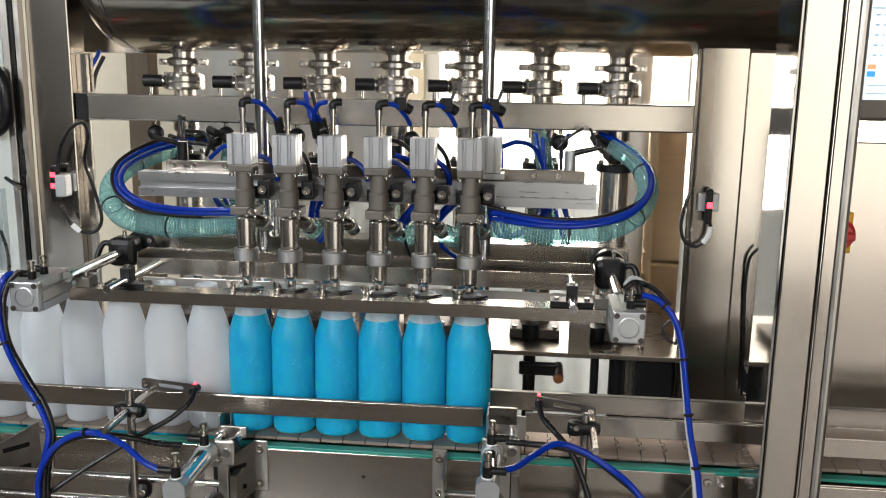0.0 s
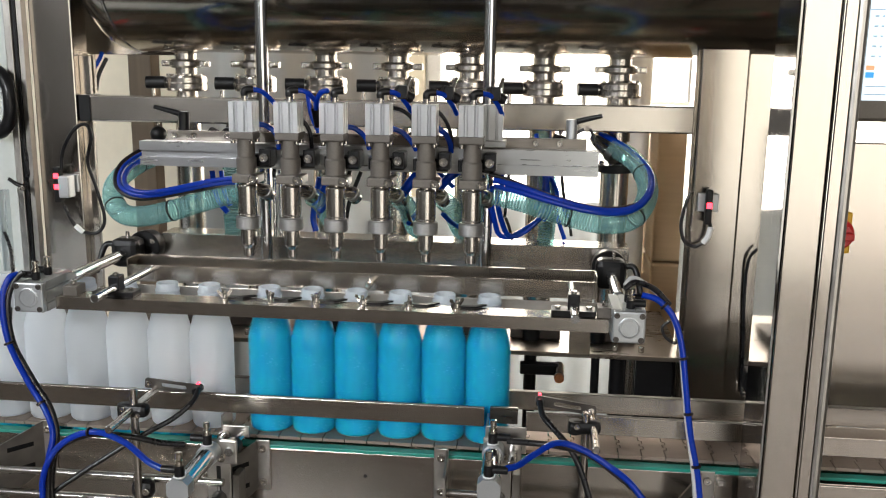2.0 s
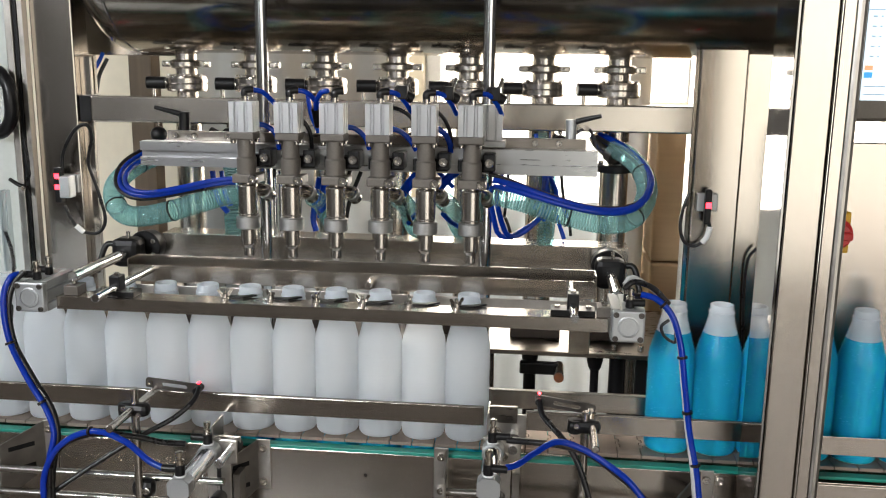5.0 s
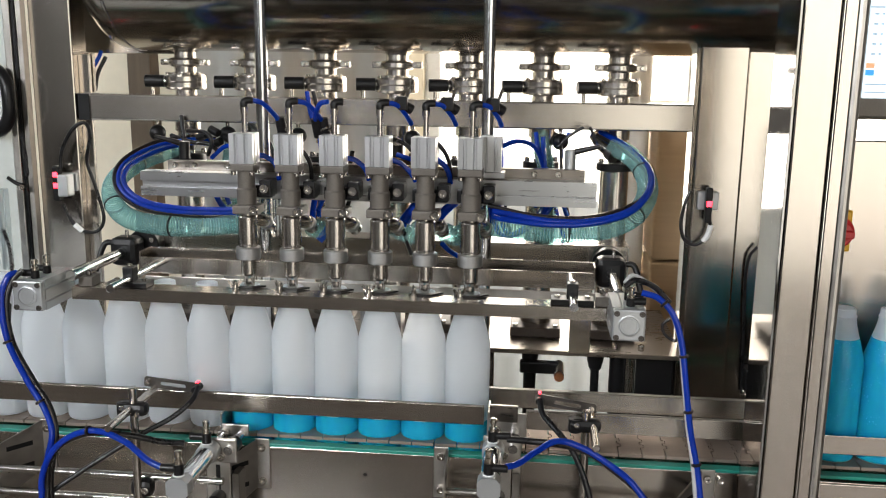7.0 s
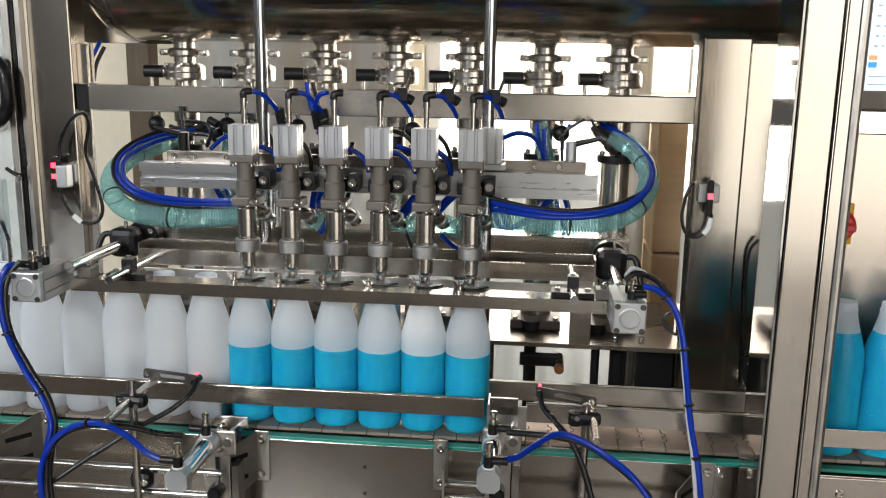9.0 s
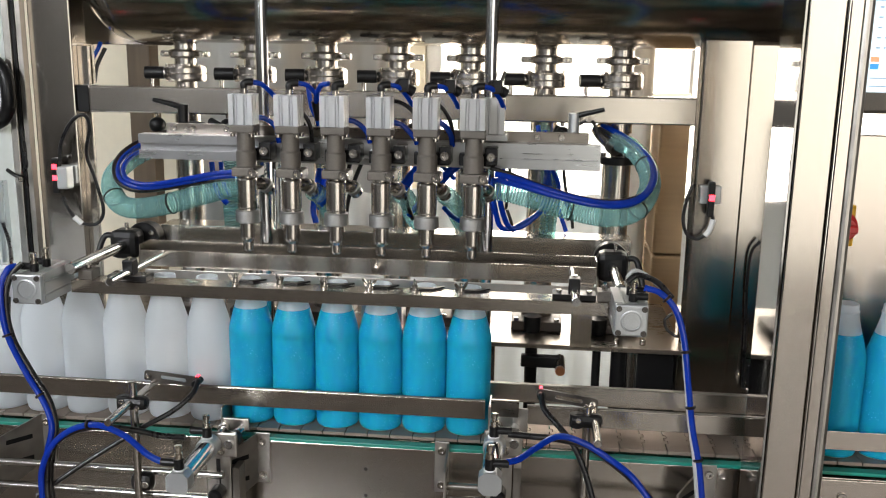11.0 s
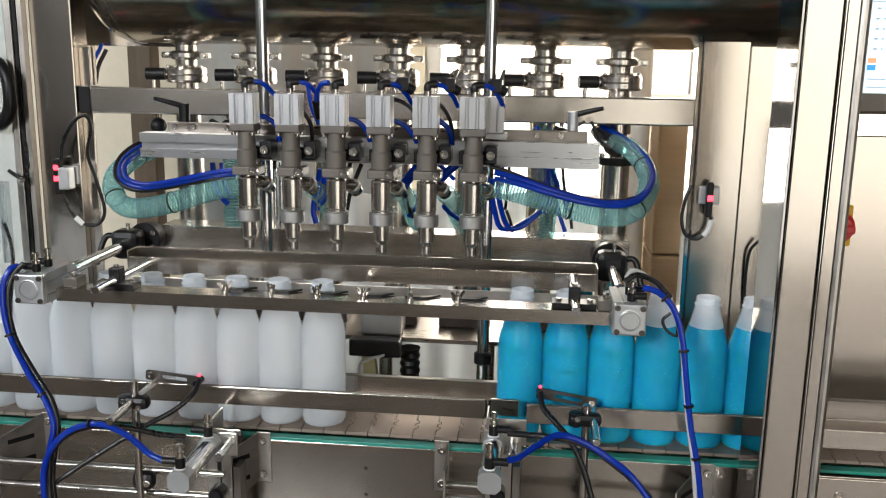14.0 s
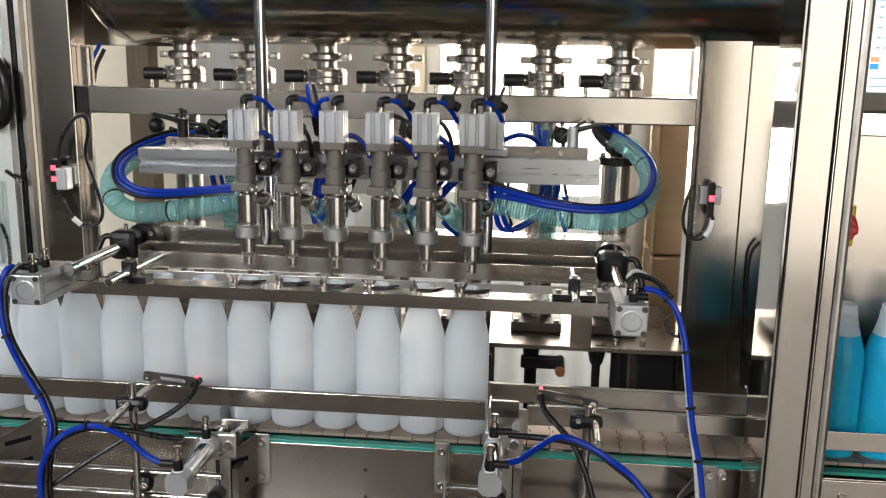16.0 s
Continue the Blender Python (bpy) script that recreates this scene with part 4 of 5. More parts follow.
def follower(name, pts, r, pieces, label, category, group, mat, lifted, ribs=0, coil=None):
    """A hose of short rigid pieces between two ends; lifted gives each piece's share (0 to 1) of the head's lift."""
    path = curve_points(pts, pieces * 4 + 1)
    t = thing(name, path[0], label, category, group)
    for i in range(pieces):
        a, b = max(i * 4 - 1, 0), min(i * 4 + 5, len(path) - 1)
        seg = part("segment", tube(path[a:b + 1], r, seg=14, even=True, capped=not ribs), mat, t)
        along = path[min(i * 4 + 4, len(path) - 1)] - path[i * 4]
        rise = [lifted(u / pieces) for u in (i, i + 0.5, i + 1)]
        MOVERS.append((seg, lambda s, c=path[i * 4 + 2] - path[0], along=along, rise=rise: swung(c, along, rise, head_lift(s))))
        if (i + 2) % 9 == 0 and pieces > 20 and ribs:
            d = (path[i * 4 + 3] - path[i * 4 + 1]).normalized()
            band = hoop([(r * 1.06, -0.0016), (r * 1.13, -0.0012), (r * 1.13, 0.0012), (r * 1.06, 0.0016)], 18)
            band.transform(Matrix.Translation(path[i * 4 + 2]) @ d.to_track_quat("Z", "Y").to_matrix().to_4x4())
            part("cable_tie", band, black, seg, "black cable tie")
        if ribs:
            bm = None
            for j in range(ribs):
                u = i * 4 + 4 * (j + 0.5) / ribs
                k = int(u)
                p = path[k].lerp(path[min(k + 1, len(path) - 1)], u - k)
                d = (path[min(k + 1, len(path) - 1)] - path[max(k - 1, 0)]).normalized()
                ring = hoop([(r * 0.98, -r * 0.10), (r * 1.07, -r * 0.04), (r * 1.07, r * 0.04), (r * 0.98, r * 0.10)], 16)
                ring.transform(Matrix.Translation(p) @ d.to_track_quat("Z", "Y").to_matrix().to_4x4())
                bm = join(bm, ring)
            part("helix", bm, coil, seg)
    return t


def rising(u):
    return u * u * (3 - 2 * u)


def tail(u):
    """Nothing for the hanging loop, all of it at the nozzle end."""
    return rising(min(1.0, max(0.0, (u - 0.46) / 0.54)))


def falling(u):
    return 1 - rising(u)


H = "hoses of the filling head"
follower("product_hose", [(-0.4216, 0.3000, 1.3570), (-0.4424, 0.2700, 1.3446), (-0.4693, 0.2000, 1.3292), (-0.4822, 0.1300, 1.3011), (-0.4680, 0.0900, 1.2700), (-0.4259, 0.0600, 1.2456), (-0.3527, 0.0450, 1.2377), (-0.2795, 0.0400, 1.2411), (-0.2113, 0.0320, 1.2507)], 0.0172, 34, "sea-green clear spiral hose looping to a nozzle", "hose", H, hose_green, tail, 3, hose_coil)
follower("product_hose", [(0.4325, 0.3100, 1.3694), (0.4590, 0.2800, 1.3591), (0.4811, 0.2200, 1.3349), (0.4832, 0.1500, 1.3036), (0.4568, 0.1000, 1.2711), (0.4055, 0.0600, 1.2542), (0.3399, 0.0450, 1.2490), (0.2744, 0.0400, 1.2514), (0.2163, 0.0320, 1.2585)], 0.0172, 34, "sea-green clear spiral hose looping to a nozzle", "hose", H, hose_green, tail, 3, hose_coil)
follower("product_hose", [(-0.0905, 0.0420, 1.2440), (-0.0830, 0.0800, 1.2320), (-0.0820, 0.1400, 1.2170), (-0.0900, 0.2350, 1.2140)], 0.0155, 6, "sea-green clear spiral hose looping to a nozzle", "hose", H, hose_green, falling, 4, hose_coil)
follower("product_hose", [(0.0600, 0.0420, 1.2440), (0.0670, 0.0800, 1.2320), (0.0690, 0.1400, 1.2170), (0.0700, 0.2350, 1.2140)], 0.0155, 6, "sea-green clear spiral hose looping to a nozzle", "hose", H, hose_green, falling, 4, hose_coil)
follower("product_hose", [(0.1350, 0.0420, 1.2440), (0.1440, 0.0800, 1.2320), (0.1500, 0.1400, 1.2170), (0.1580, 0.2350, 1.2140)], 0.0155, 6, "sea-green clear spiral hose looping to a nozzle", "hose", H, hose_green, falling, 4, hose_coil)
follower("product_hose", [(0.2922, 0.3300, 1.3882), (0.2964, 0.3000, 1.3637), (0.3061, 0.2600, 1.3306), (0.3124, 0.2350, 1.2702), (0.3096, 0.2350, 1.2058), (0.3064, 0.2350, 1.1512)], 0.0155, 12, "sea-green clear spiral hose hanging from a valve", "hose", H, hose_green, lambda u: 0.0, 4, hose_coil)
follower("product_hose", [(-0.3248, 0.3300, 1.3624), (-0.3147, 0.2800, 1.3224), (-0.3019, 0.2350, 1.2730), (-0.2997, 0.2350, 1.2065), (-0.2974, 0.2350, 1.1390)], 0.0155, 10, "sea-green clear spiral hose hanging from a valve", "hose", H, hose_green, lambda u: 0.0, 4, hose_coil)
A = "air tubes of the filling head"
follower("air_tube", [(-0.3397, 0.2900, 1.3654), (-0.3952, 0.2700, 1.3680), (-0.4399, 0.2000, 1.3578), (-0.4593, 0.1200, 1.3340), (-0.4474, 0.0750, 1.3012), (-0.3967, 0.0450, 1.2751), (-0.3198, 0.0300, 1.2661), (-0.2183, 0.0250, 1.2683)], 0.0042, 44, "thin blue pneumatic air tube along the hose", "tube", A, blue_tube, tail)
follower("air_tube", [(-0.3382, 0.2850, 1.3570), (-0.3878, 0.2650, 1.3619), (-0.4247, 0.1900, 1.3527), (-0.4452, 0.1100, 1.3314), (-0.4335, 0.0660, 1.3048), (-0.3881, 0.0380, 1.2823), (-0.3125, 0.0250, 1.2730), (-0.2163, 0.0200, 1.2750)], 0.0042, 44, "thin blue pneumatic air tube along the hose", "tube", A, blue_tube, tail)
follower("air_tube", [(-0.3490, 0.3000, 1.3688), (-0.4048, 0.2800, 1.3724), (-0.4474, 0.2100, 1.3631), (-0.4715, 0.1300, 1.3346), (-0.4562, 0.0800, 1.2982), (-0.4045, 0.0500, 1.2691), (-0.3221, 0.0350, 1.2603), (-0.2202, 0.0300, 1.2615)], 0.0042, 44, "thin black pneumatic air tube along the hose", "tube", A, black_cable, tail)
follower("air_tube", [(0.4080, 0.3300, 1.3953), (0.4562, 0.2800, 1.3728), (0.4875, 0.2000, 1.3425), (0.4812, 0.1200, 1.3127), (0.4465, 0.0700, 1.2854), (0.3850, 0.0400, 1.2704), (0.3110, 0.0300, 1.2697), (0.2177, 0.0300, 1.2836)], 0.0052, 44, "thin blue pneumatic air tube along the hose", "tube", A, blue_tube, tail)
follower("air_tube", [(0.4163, 0.3250, 1.3937), (0.4617, 0.2700, 1.3696), (0.4905, 0.1900, 1.3397), (0.4820, 0.1100, 1.3112), (0.4433, 0.0620, 1.2809), (0.3802, 0.0340, 1.2666), (0.3065, 0.0250, 1.2647), (0.2182, 0.0250, 1.2731)], 0.0046, 44, "thin blue pneumatic air tube along the hose", "tube", A, blue_tube, tail)
follower("air_tube", [(0.4011, 0.3200, 1.3915), (0.4514, 0.2800, 1.3642), (0.4820, 0.2100, 1.3361), (0.4791, 0.1400, 1.3049), (0.4412, 0.0850, 1.2876), (0.3761, 0.0500, 1.2741), (0.2922, 0.0350, 1.2767), (0.2100, 0.0300, 1.2928)], 0.0036, 44, "thin black cable along the hose", "tube", A, black_cable, tail)
def loose(pts, mat, r=0.0042):
    t = thing("loose_tube", pts[0], {blue_tube: "thin blue air tube between the machine's parts", black_cable: "thin black cable between the machine's parts", grey_cable: "thin grey cable between the machine's parts"}[mat], "tube", "loose tubes and cables")
    part("sheath", tube(pts, r, 24, 10), mat, t)


loose([(0.2847, 0.2600, 1.3977), (0.2900, 0.2500, 1.3682), (0.3049, 0.2400, 1.3329), (0.3271, 0.2200, 1.2888), (0.3029, 0.2000, 1.2439)], blue_tube)
loose([(0.2258, 0.1000, 1.3835), (0.2533, 0.1400, 1.3904), (0.2828, 0.1900, 1.3767), (0.3016, 0.2200, 1.3351), (0.3073, 0.2200, 1.2934)], blue_tube)
loose([(0.3247, 0.3300, 1.3933), (0.3117, 0.3300, 1.3646), (0.3166, 0.3300, 1.3228)], black_cable)
loose([(0.3497, 0.3300, 1.3939), (0.3368, 0.3300, 1.3652), (0.3355, 0.3300, 1.3432)], blue_tube)
loose([(0.3375, 0.2000, 1.2764), (0.3468, 0.2000, 1.2506)], blue_tube)
loose([(-0.4069, 0.2700, 1.4149), (-0.4000, 0.2600, 1.3774), (-0.3926, 0.2600, 1.3391)], black_cable)
loose([(-0.4335, 0.2800, 1.3751), (-0.3818, 0.2500, 1.3656), (-0.3480, 0.2500, 1.3631), (-0.3260, 0.2500, 1.3473)], black_cable)
loose([(-0.3985, 0.2800, 1.3848), (-0.3489, 0.2400, 1.3856), (-0.3325, 0.2300, 1.3685), (-0.3488, 0.2500, 1.3413)], black_cable)
loose([(-0.3448, 0.2600, 1.3349), (-0.3142, 0.2400, 1.3573), (-0.2925, 0.2200, 1.3639)], blue_tube)
loose([(-0.6381, 0.3600, 1.4569), (-0.6385, 0.3700, 1.4911), (-0.6229, 0.3800, 1.5256), (-0.6198, 0.3850, 1.5372)], blue_tube)
loose([(-0.6259, 0.3600, 1.4571), (-0.6226, 0.3700, 1.4913), (-0.6082, 0.3800, 1.5258)], black_cable)
loose([(-0.6504, 0.3600, 1.4567), (-0.6467, 0.3700, 1.4967), (-0.6339, 0.3800, 1.5255)], grey_cable)
loose([(-0.0594, 0.1000, 1.2672), (-0.0482, 0.1200, 1.3069), (-0.0440, 0.1600, 1.3632)], black_cable)
loose([(0.0427, 0.1200, 1.3643), (0.0877, 0.1200, 1.3507), (0.1104, 0.1400, 1.3391), (0.1391, 0.1600, 1.3070)], blue_tube)
loose([(-0.0950, 0.1000, 1.2630), (-0.0865, 0.1300, 1.2942), (-0.0858, 0.1500, 1.3120)], blue_tube)
loose([(0.0910, 0.1000, 1.2740), (0.1121, 0.1300, 1.2952), (0.1288, 0.1600, 1.3169)], blue_tube)
loose([(0.0693, 0.0800, 1.2518), (0.0854, 0.1200, 1.2757), (0.0860, 0.1600, 1.3003)], blue_tube)
loose([(0.2978, 0.22, 1.3927), (0.3036, 0.215, 1.3229), (0.3006, 0.205, 1.2928), (0.2872, 0.19, 1.2675)], blue_tube, 0.0042)
loose([(0.3076, 0.2, 1.3249), (0.3053, 0.2, 1.278), (0.2951, 0.2, 1.2493)], blue_tube, 0.0042)
loose([(0.3164, 0.26, 1.3284), (0.3213, 0.26, 1.2856), (0.3306, 0.26, 1.2404), (0.3452, 0.26, 1.1992)], blue_tube, 0.004)
loose([(0.3304, 0.25, 1.3911), (0.3355, 0.25, 1.3195), (0.3416, 0.25, 1.2769), (0.3516, 0.25, 1.2427), (0.3574, 0.25, 1.2071)], black_cable, 0.003)
loose([(0.2195, 0.27, 1.3868), (0.2224, 0.27, 1.3246), (0.2215, 0.27, 1.2812)], blue_tube, 0.004)
loose([(0.2353, 0.27, 1.325), (0.2334, 0.27, 1.2815), (0.2294, 0.27, 1.2353)], black_cable, 0.003)
loose([(0.2121, 0.12, 1.3142), (0.2092, 0.13, 1.2907), (0.2176, 0.15, 1.2418), (0.2259, 0.16, 1.2205), (0.2452, 0.165, 1.2182), (0.2703, 0.17, 1.2317), (0.298, 0.18, 1.2528), (0.3113, 0.2, 1.2834), (0.3036, 0.21, 1.3236)], blue_tube, 0.0048)
loose([(0.221, 0.12, 1.3145), (0.2213, 0.13, 1.286), (0.2297, 0.15, 1.2453), (0.2422, 0.16, 1.2211), (0.2655, 0.165, 1.2252), (0.2902, 0.17, 1.2459)], blue_tube, 0.0048)
loose([(0.2338, 0.2, 1.2473), (0.2418, 0.2, 1.2263), (0.2466, 0.2, 1.2051)], black_cable, 0.003)
loose([(-0.3204, 0.19, 1.321), (-0.3173, 0.19, 1.2868), (-0.3073, 0.19, 1.2591), (-0.2925, 0.19, 1.2422)], blue_tube, 0.0052)
loose([(-0.3064, 0.2, 1.3202), (-0.3033, 0.2, 1.2859), (-0.2911, 0.2, 1.2537)], blue_tube, 0.0045)
loose([(-0.1084, 0.17, 1.3167), (-0.1164, 0.17, 1.2798), (-0.1223, 0.17, 1.2404), (-0.1173, 0.17, 1.2161)], blue_tube, 0.0055)
loose([(-0.1002, 0.18, 1.3157), (-0.1082, 0.18, 1.2786), (-0.113, 0.18, 1.2391)], blue_tube, 0.0045)
loose([(-0.0334, 0.18, 1.3281), (-0.0462, 0.18, 1.2963), (-0.0571, 0.18, 1.2643), (-0.0637, 0.18, 1.2268)], black_cable, 0.004)
loose([(-0.2616, 0.2, 1.4144), (-0.2191, 0.2, 1.384), (-0.2037, 0.2, 1.3528), (-0.2037, 0.2, 1.3103)], black_cable, 0.0035)
loose([(-0.1369, 0.2, 1.4686), (-0.1302, 0.2, 1.4277), (-0.1158, 0.2, 1.3917), (-0.11, 0.2, 1.3447)], blue_tube, 0.0042)
loose([(-0.1253, 0.2, 1.4689), (-0.1153, 0.2, 1.428), (-0.1062, 0.2, 1.3919), (-0.1014, 0.2, 1.3449)], black_cable, 0.004)
loose([(0.3716, 0.24, 1.4105), (0.3546, 0.24, 1.3997), (0.3406, 0.24, 1.389), (0.3268, 0.24, 1.3731)], black_cable, 0.003)
loose([(0.3829, 0.24, 1.4107), (0.3897, 0.24, 1.3975), (0.3937, 0.24, 1.3799)], black_cable, 0.003)
t = thing("hose_elbow", (0.4025, 0.34, 1.3855), "steel pipe elbow with a clip at the hose's top end", "elbow", "hose elbows")
part("pipe", tube([(0.4008, 0.35, 1.389), (0.4095, 0.34, 1.3769), (0.4221, 0.325, 1.3654), (0.4365, 0.31, 1.3564)], 0.0145, 20, 20), steel_turned, t)
part("clip", tube([(0.428, 0.315, 1.3622), (0.4383, 0.305, 1.3548)], 0.0185, 6, 20), dark_steel, t, "dark steel hose clip")
# tubes tied to the filling head
part("air_tube", tube([(0.0435, 0.03, 1.3987), (0.0622, 0.03, 1.3954), (0.0807, 0.032, 1.382), (0.0973, 0.036, 1.3544), (0.1065, 0.04, 1.3291)], 0.0036, 24, 10), black_cable, head, "thin black tube")
part("air_tube", tube([(0.1181, 0.03, 1.3966), (0.1319, 0.032, 1.3858), (0.143, 0.036, 1.3647), (0.1477, 0.042, 1.3319)], 0.0036, 24, 10), black_cable, head, "thin black tube")
part("air_tube", tube([(-0.1179, 0.03, 1.3824), (-0.1013, 0.032, 1.3733), (-0.0911, 0.036, 1.3527), (-0.0902, 0.042, 1.3258)], 0.0036, 24, 10), black_cable, head, "thin black tube")
part("air_tube", tube([(0.0436, 0.03, 1.3656), (0.0637, 0.034, 1.3584), (0.0802, 0.038, 1.3417), (0.0869, 0.045, 1.3282)], 0.0042, 24, 10), blue_tube, head, "blue air tube")
part("air_tube", tube([(0.1231, 0.03, 1.3674), (0.1368, 0.034, 1.3564), (0.1442, 0.038, 1.3414), (0.1456, 0.045, 1.3259)], 0.0046, 24, 10), blue_tube, head, "blue air tube")
part("air_tube", tube([(-0.0321, 0.03, 1.3657), (-0.014, 0.034, 1.3622), (0.0023, 0.038, 1.3473), (0.0077, 0.045, 1.328)], 0.0042, 24, 10), blue_tube, head, "blue air tube")
part("air_tube", tube([(-0.181, 0.03, 1.367), (-0.1677, 0.034, 1.3643), (-0.1517, 0.038, 1.3512), (-0.1476, 0.045, 1.3241)], 0.0042, 24, 10), blue_tube, head, "blue air tube")
part("air_tube", tube([(0.093, 0.075, 1.2909), (0.0782, 0.07, 1.2746), (0.0642, 0.06, 1.2552), (0.0552, 0.05, 1.2408)], 0.0085, 24, 10), blue_tube, head, "dark blue tube bundle")
part("air_tube", tube([(0.1549, 0.075, 1.2926), (0.1392, 0.07, 1.2792), (0.126, 0.06, 1.2647), (0.1139, 0.05, 1.2504)], 0.0075, 24, 10), blue_tube, head, "dark blue tube bundle")
part("air_tube", tube([(-0.0465, 0.075, 1.2752), (-0.0594, 0.07, 1.2559), (-0.0725, 0.065, 1.2316), (-0.0834, 0.06, 1.2172)], 0.0065, 24, 10), blue_tube, head, "dark blue tube bundle")
part("air_tube", tube([(0.0663, 0.06, 1.2368), (0.0689, 0.07, 1.2186), (0.0742, 0.09, 1.1925)], 0.0035, 24, 10), black_cable, head, "thin black tube")
part("air_tube", tube([(0.1316, 0.06, 1.2194), (0.1445, 0.08, 1.2017), (0.1627, 0.1, 1.1868)], 0.0042, 24, 10), blue_tube, head, "blue air tube")
t = thing("valve_cluster", (-0.36, 0.26, 1.38), "cluster of small black pneumatic fittings on the pump", "fitting")
for i, (x, z) in enumerate(((-0.375, 1.372), (-0.35, 1.39), (-0.345, 1.36), (-0.32, 1.375), (-0.30, 1.362))):
    part("fitting", rod((x, 0.27, z), (x + 0.02, 0.262, z + 0.008 * (-1) ** i), 0.008, 14), black, t)
# short air tubes and flow controls on the stems
for i, (st, x) in enumerate(stems):
    s = 1 if i != 2 else -1
    z = 1.459
    pts = [(x + 0.012 * s, 0.004, z), (x + 0.026 * s, 0.012, z - 0.004), (x + 0.038 * s, 0.03, z - 0.02), (x + 0.044 * s, 0.05, z - 0.036)]
    bm = tube(pts, 0.004, 20, 10)
    hold = part("air_tube", bm, blue_tube, st, "blue air tube")
    if i >= 3:
        fx = x + 0.034
        bm = rod((fx - 0.012, 0.018, z + 0.004), (fx + 0.014, 0.03, z - 0.012), 0.0085, 14)
        box((fx - 0.008, 0.012, z - 0.012), (fx + 0.008, 0.03, z + 0.01), 0.002, bm)
    else:
        fx = x + 0.044 * s
        bm = rod((fx, 0.05, z - 0.03), (fx + 0.004, 0.058, z - 0.062), 0.0085, 14)
    part("flow_control", bm, black, st, "black inline flow control")
    bm = rod((fx + 0.006, 0.02, z + 0.008), (fx + 0.012, 0.016, z + 0.024), 0.003, 8) if i >= 3 else rod((fx + 0.01, 0.05, z - 0.05), (fx + 0.022, 0.044, z - 0.044), 0.003, 8)
    part("adjusting_screw", bm, steel_turned, st)
block = part("spare_cylinder", extruded([(0.213 + u, 0.06 + v) for u, v in grooved_square(0.017, 0.0022, 0.002)], "z", 1.347, 1.405), aluminium, head, "silver anodised air cylinder")
part("spare_foot", box((0.194, 0.04, 1.336), (0.236, 0.0815, 1.3465), 0.001), aluminium_x, head)

# ---- photo sensors in front of the bottles ----
def slotted(L, h, thick):
    """A flat bar with rounded corners and one long slot through it, standing in x and z."""
    def loop(x0, x1, hh, r):
        return [(cx + r * math.cos(a + i * math.pi / 10), cz + r * math.sin(a + i * math.pi / 10)) for cx, cz, a in ((x1 - r, hh - r, 0), (x0 + r, hh - r, math.pi / 2), (x0 + r, r - hh, math.pi), (x1 - r, r - hh, 1.5 * math.pi)) for i in range(6)]
    one = bmesh.new()
    rings = [[one.verts.new((x, y, z)) for x, z in pts] for pts, y in ((loop(-L, L, h, 0.004), 0), (loop(-L, L, h, 0.004), thick), (loop(-L * 0.42, L * 0.5, h * 0.42, h * 0.41), thick), (loop(-L * 0.42, L * 0.5, h * 0.42, h * 0.41), 0))]
    for a, b in zip(rings, rings[1:] + rings[:1]):
        for i in range(24):
            one.faces.new((a[i], a[(i + 1) % 24], b[(i + 1) % 24], b[i]))
    bmesh.ops.recalc_face_normals(one, faces=one.faces[:])
    return one


def sensor_stand(xu, yu, z0, z1, xr, y0, y1, zr, xp, zp, tilt, side, label):
    t = thing("photo_sensor", (xu, yu, z0), label, "sensor", "photo sensors")
    part("upright", rod((xu, yu, z0), (xu, yu, z1), 0.0066, 20, 0.0012), steel_turned, t)
    part("cross_rod", rod((xr, y0, zr), (xr, y1, zr), 0.0062, 20, 0.0012), steel_turned, t)
    c = part("clamp", box((xu - 0.026, yu - 0.012, zr - 0.012), (xu + 0.024, yu + 0.012, zr + 0.01), 0.0085, rod((xu + 0.004 - 0.02, yu, zr - 0.012), (xu + 0.004 - 0.02, yu, zr + 0.009), 0.011, 18)), black, t, "black cross clamp")
    screws("clamp_screw", [(xu + 0.011, yu - 0.012, zr - 0.006), (xu - 0.014, yu - 0.0115, zr + 0.003)], "y", 0.0045, -0.003, steel_turned, c)
    L, h = 0.048, 0.0085
    bm = slotted(L, h, 0.003)
    bm.transform(Matrix.Translation((xp, y1 - 0.002, zp)) @ Matrix.Rotation(radians(tilt), 4, "Y"))
    pl = part("slotted_plate", bm, dark_steel, t, "dark slotted steel plate")
    xs = xp + side * 0.043
    zs = zp - side * 0.043 * math.sin(radians(tilt))
    h = part("sensor_head", rod((xs, y1 - 0.014, zs), (xs, y1 + 0.012, zs), 0.0062, 16), black, t, "black sensor barrel")
    part("lens", rod((xs, y1 + 0.0122, zs), (xs, y1 + 0.0135, zs), 0.0035, 12, 0.0002), red_light, h, "red glowing lens")
    part("indicator", box((xs - 0.0025, y1 - 0.001, zs + 0.0087), (xs + 0.0025, y1 + 0.008, zs + 0.0105), 0.0005), red_light, h, "red indicator light")
    screws("plate_screw", [(xp - side * 0.04, y1 - 0.002, zp + side * 0.04 * math.sin(radians(tilt)))], "y", 0.005, -0.004, steel_turned, pl)
    return t


sensor_stand(-0.333, -0.16, 0.70, 1.017, -0.335, -0.245, -0.072, 0.982, -0.305, 0.990, 5, 1, "photo sensor on a clamped steel rod stand, lit red")
sensor_stand(0.378, -0.115, 0.70, 0.999, 0.389, -0.205, -0.062, 0.976, 0.349, 0.988, 8, -1, "photo sensor on a clamped steel rod stand, lit red")

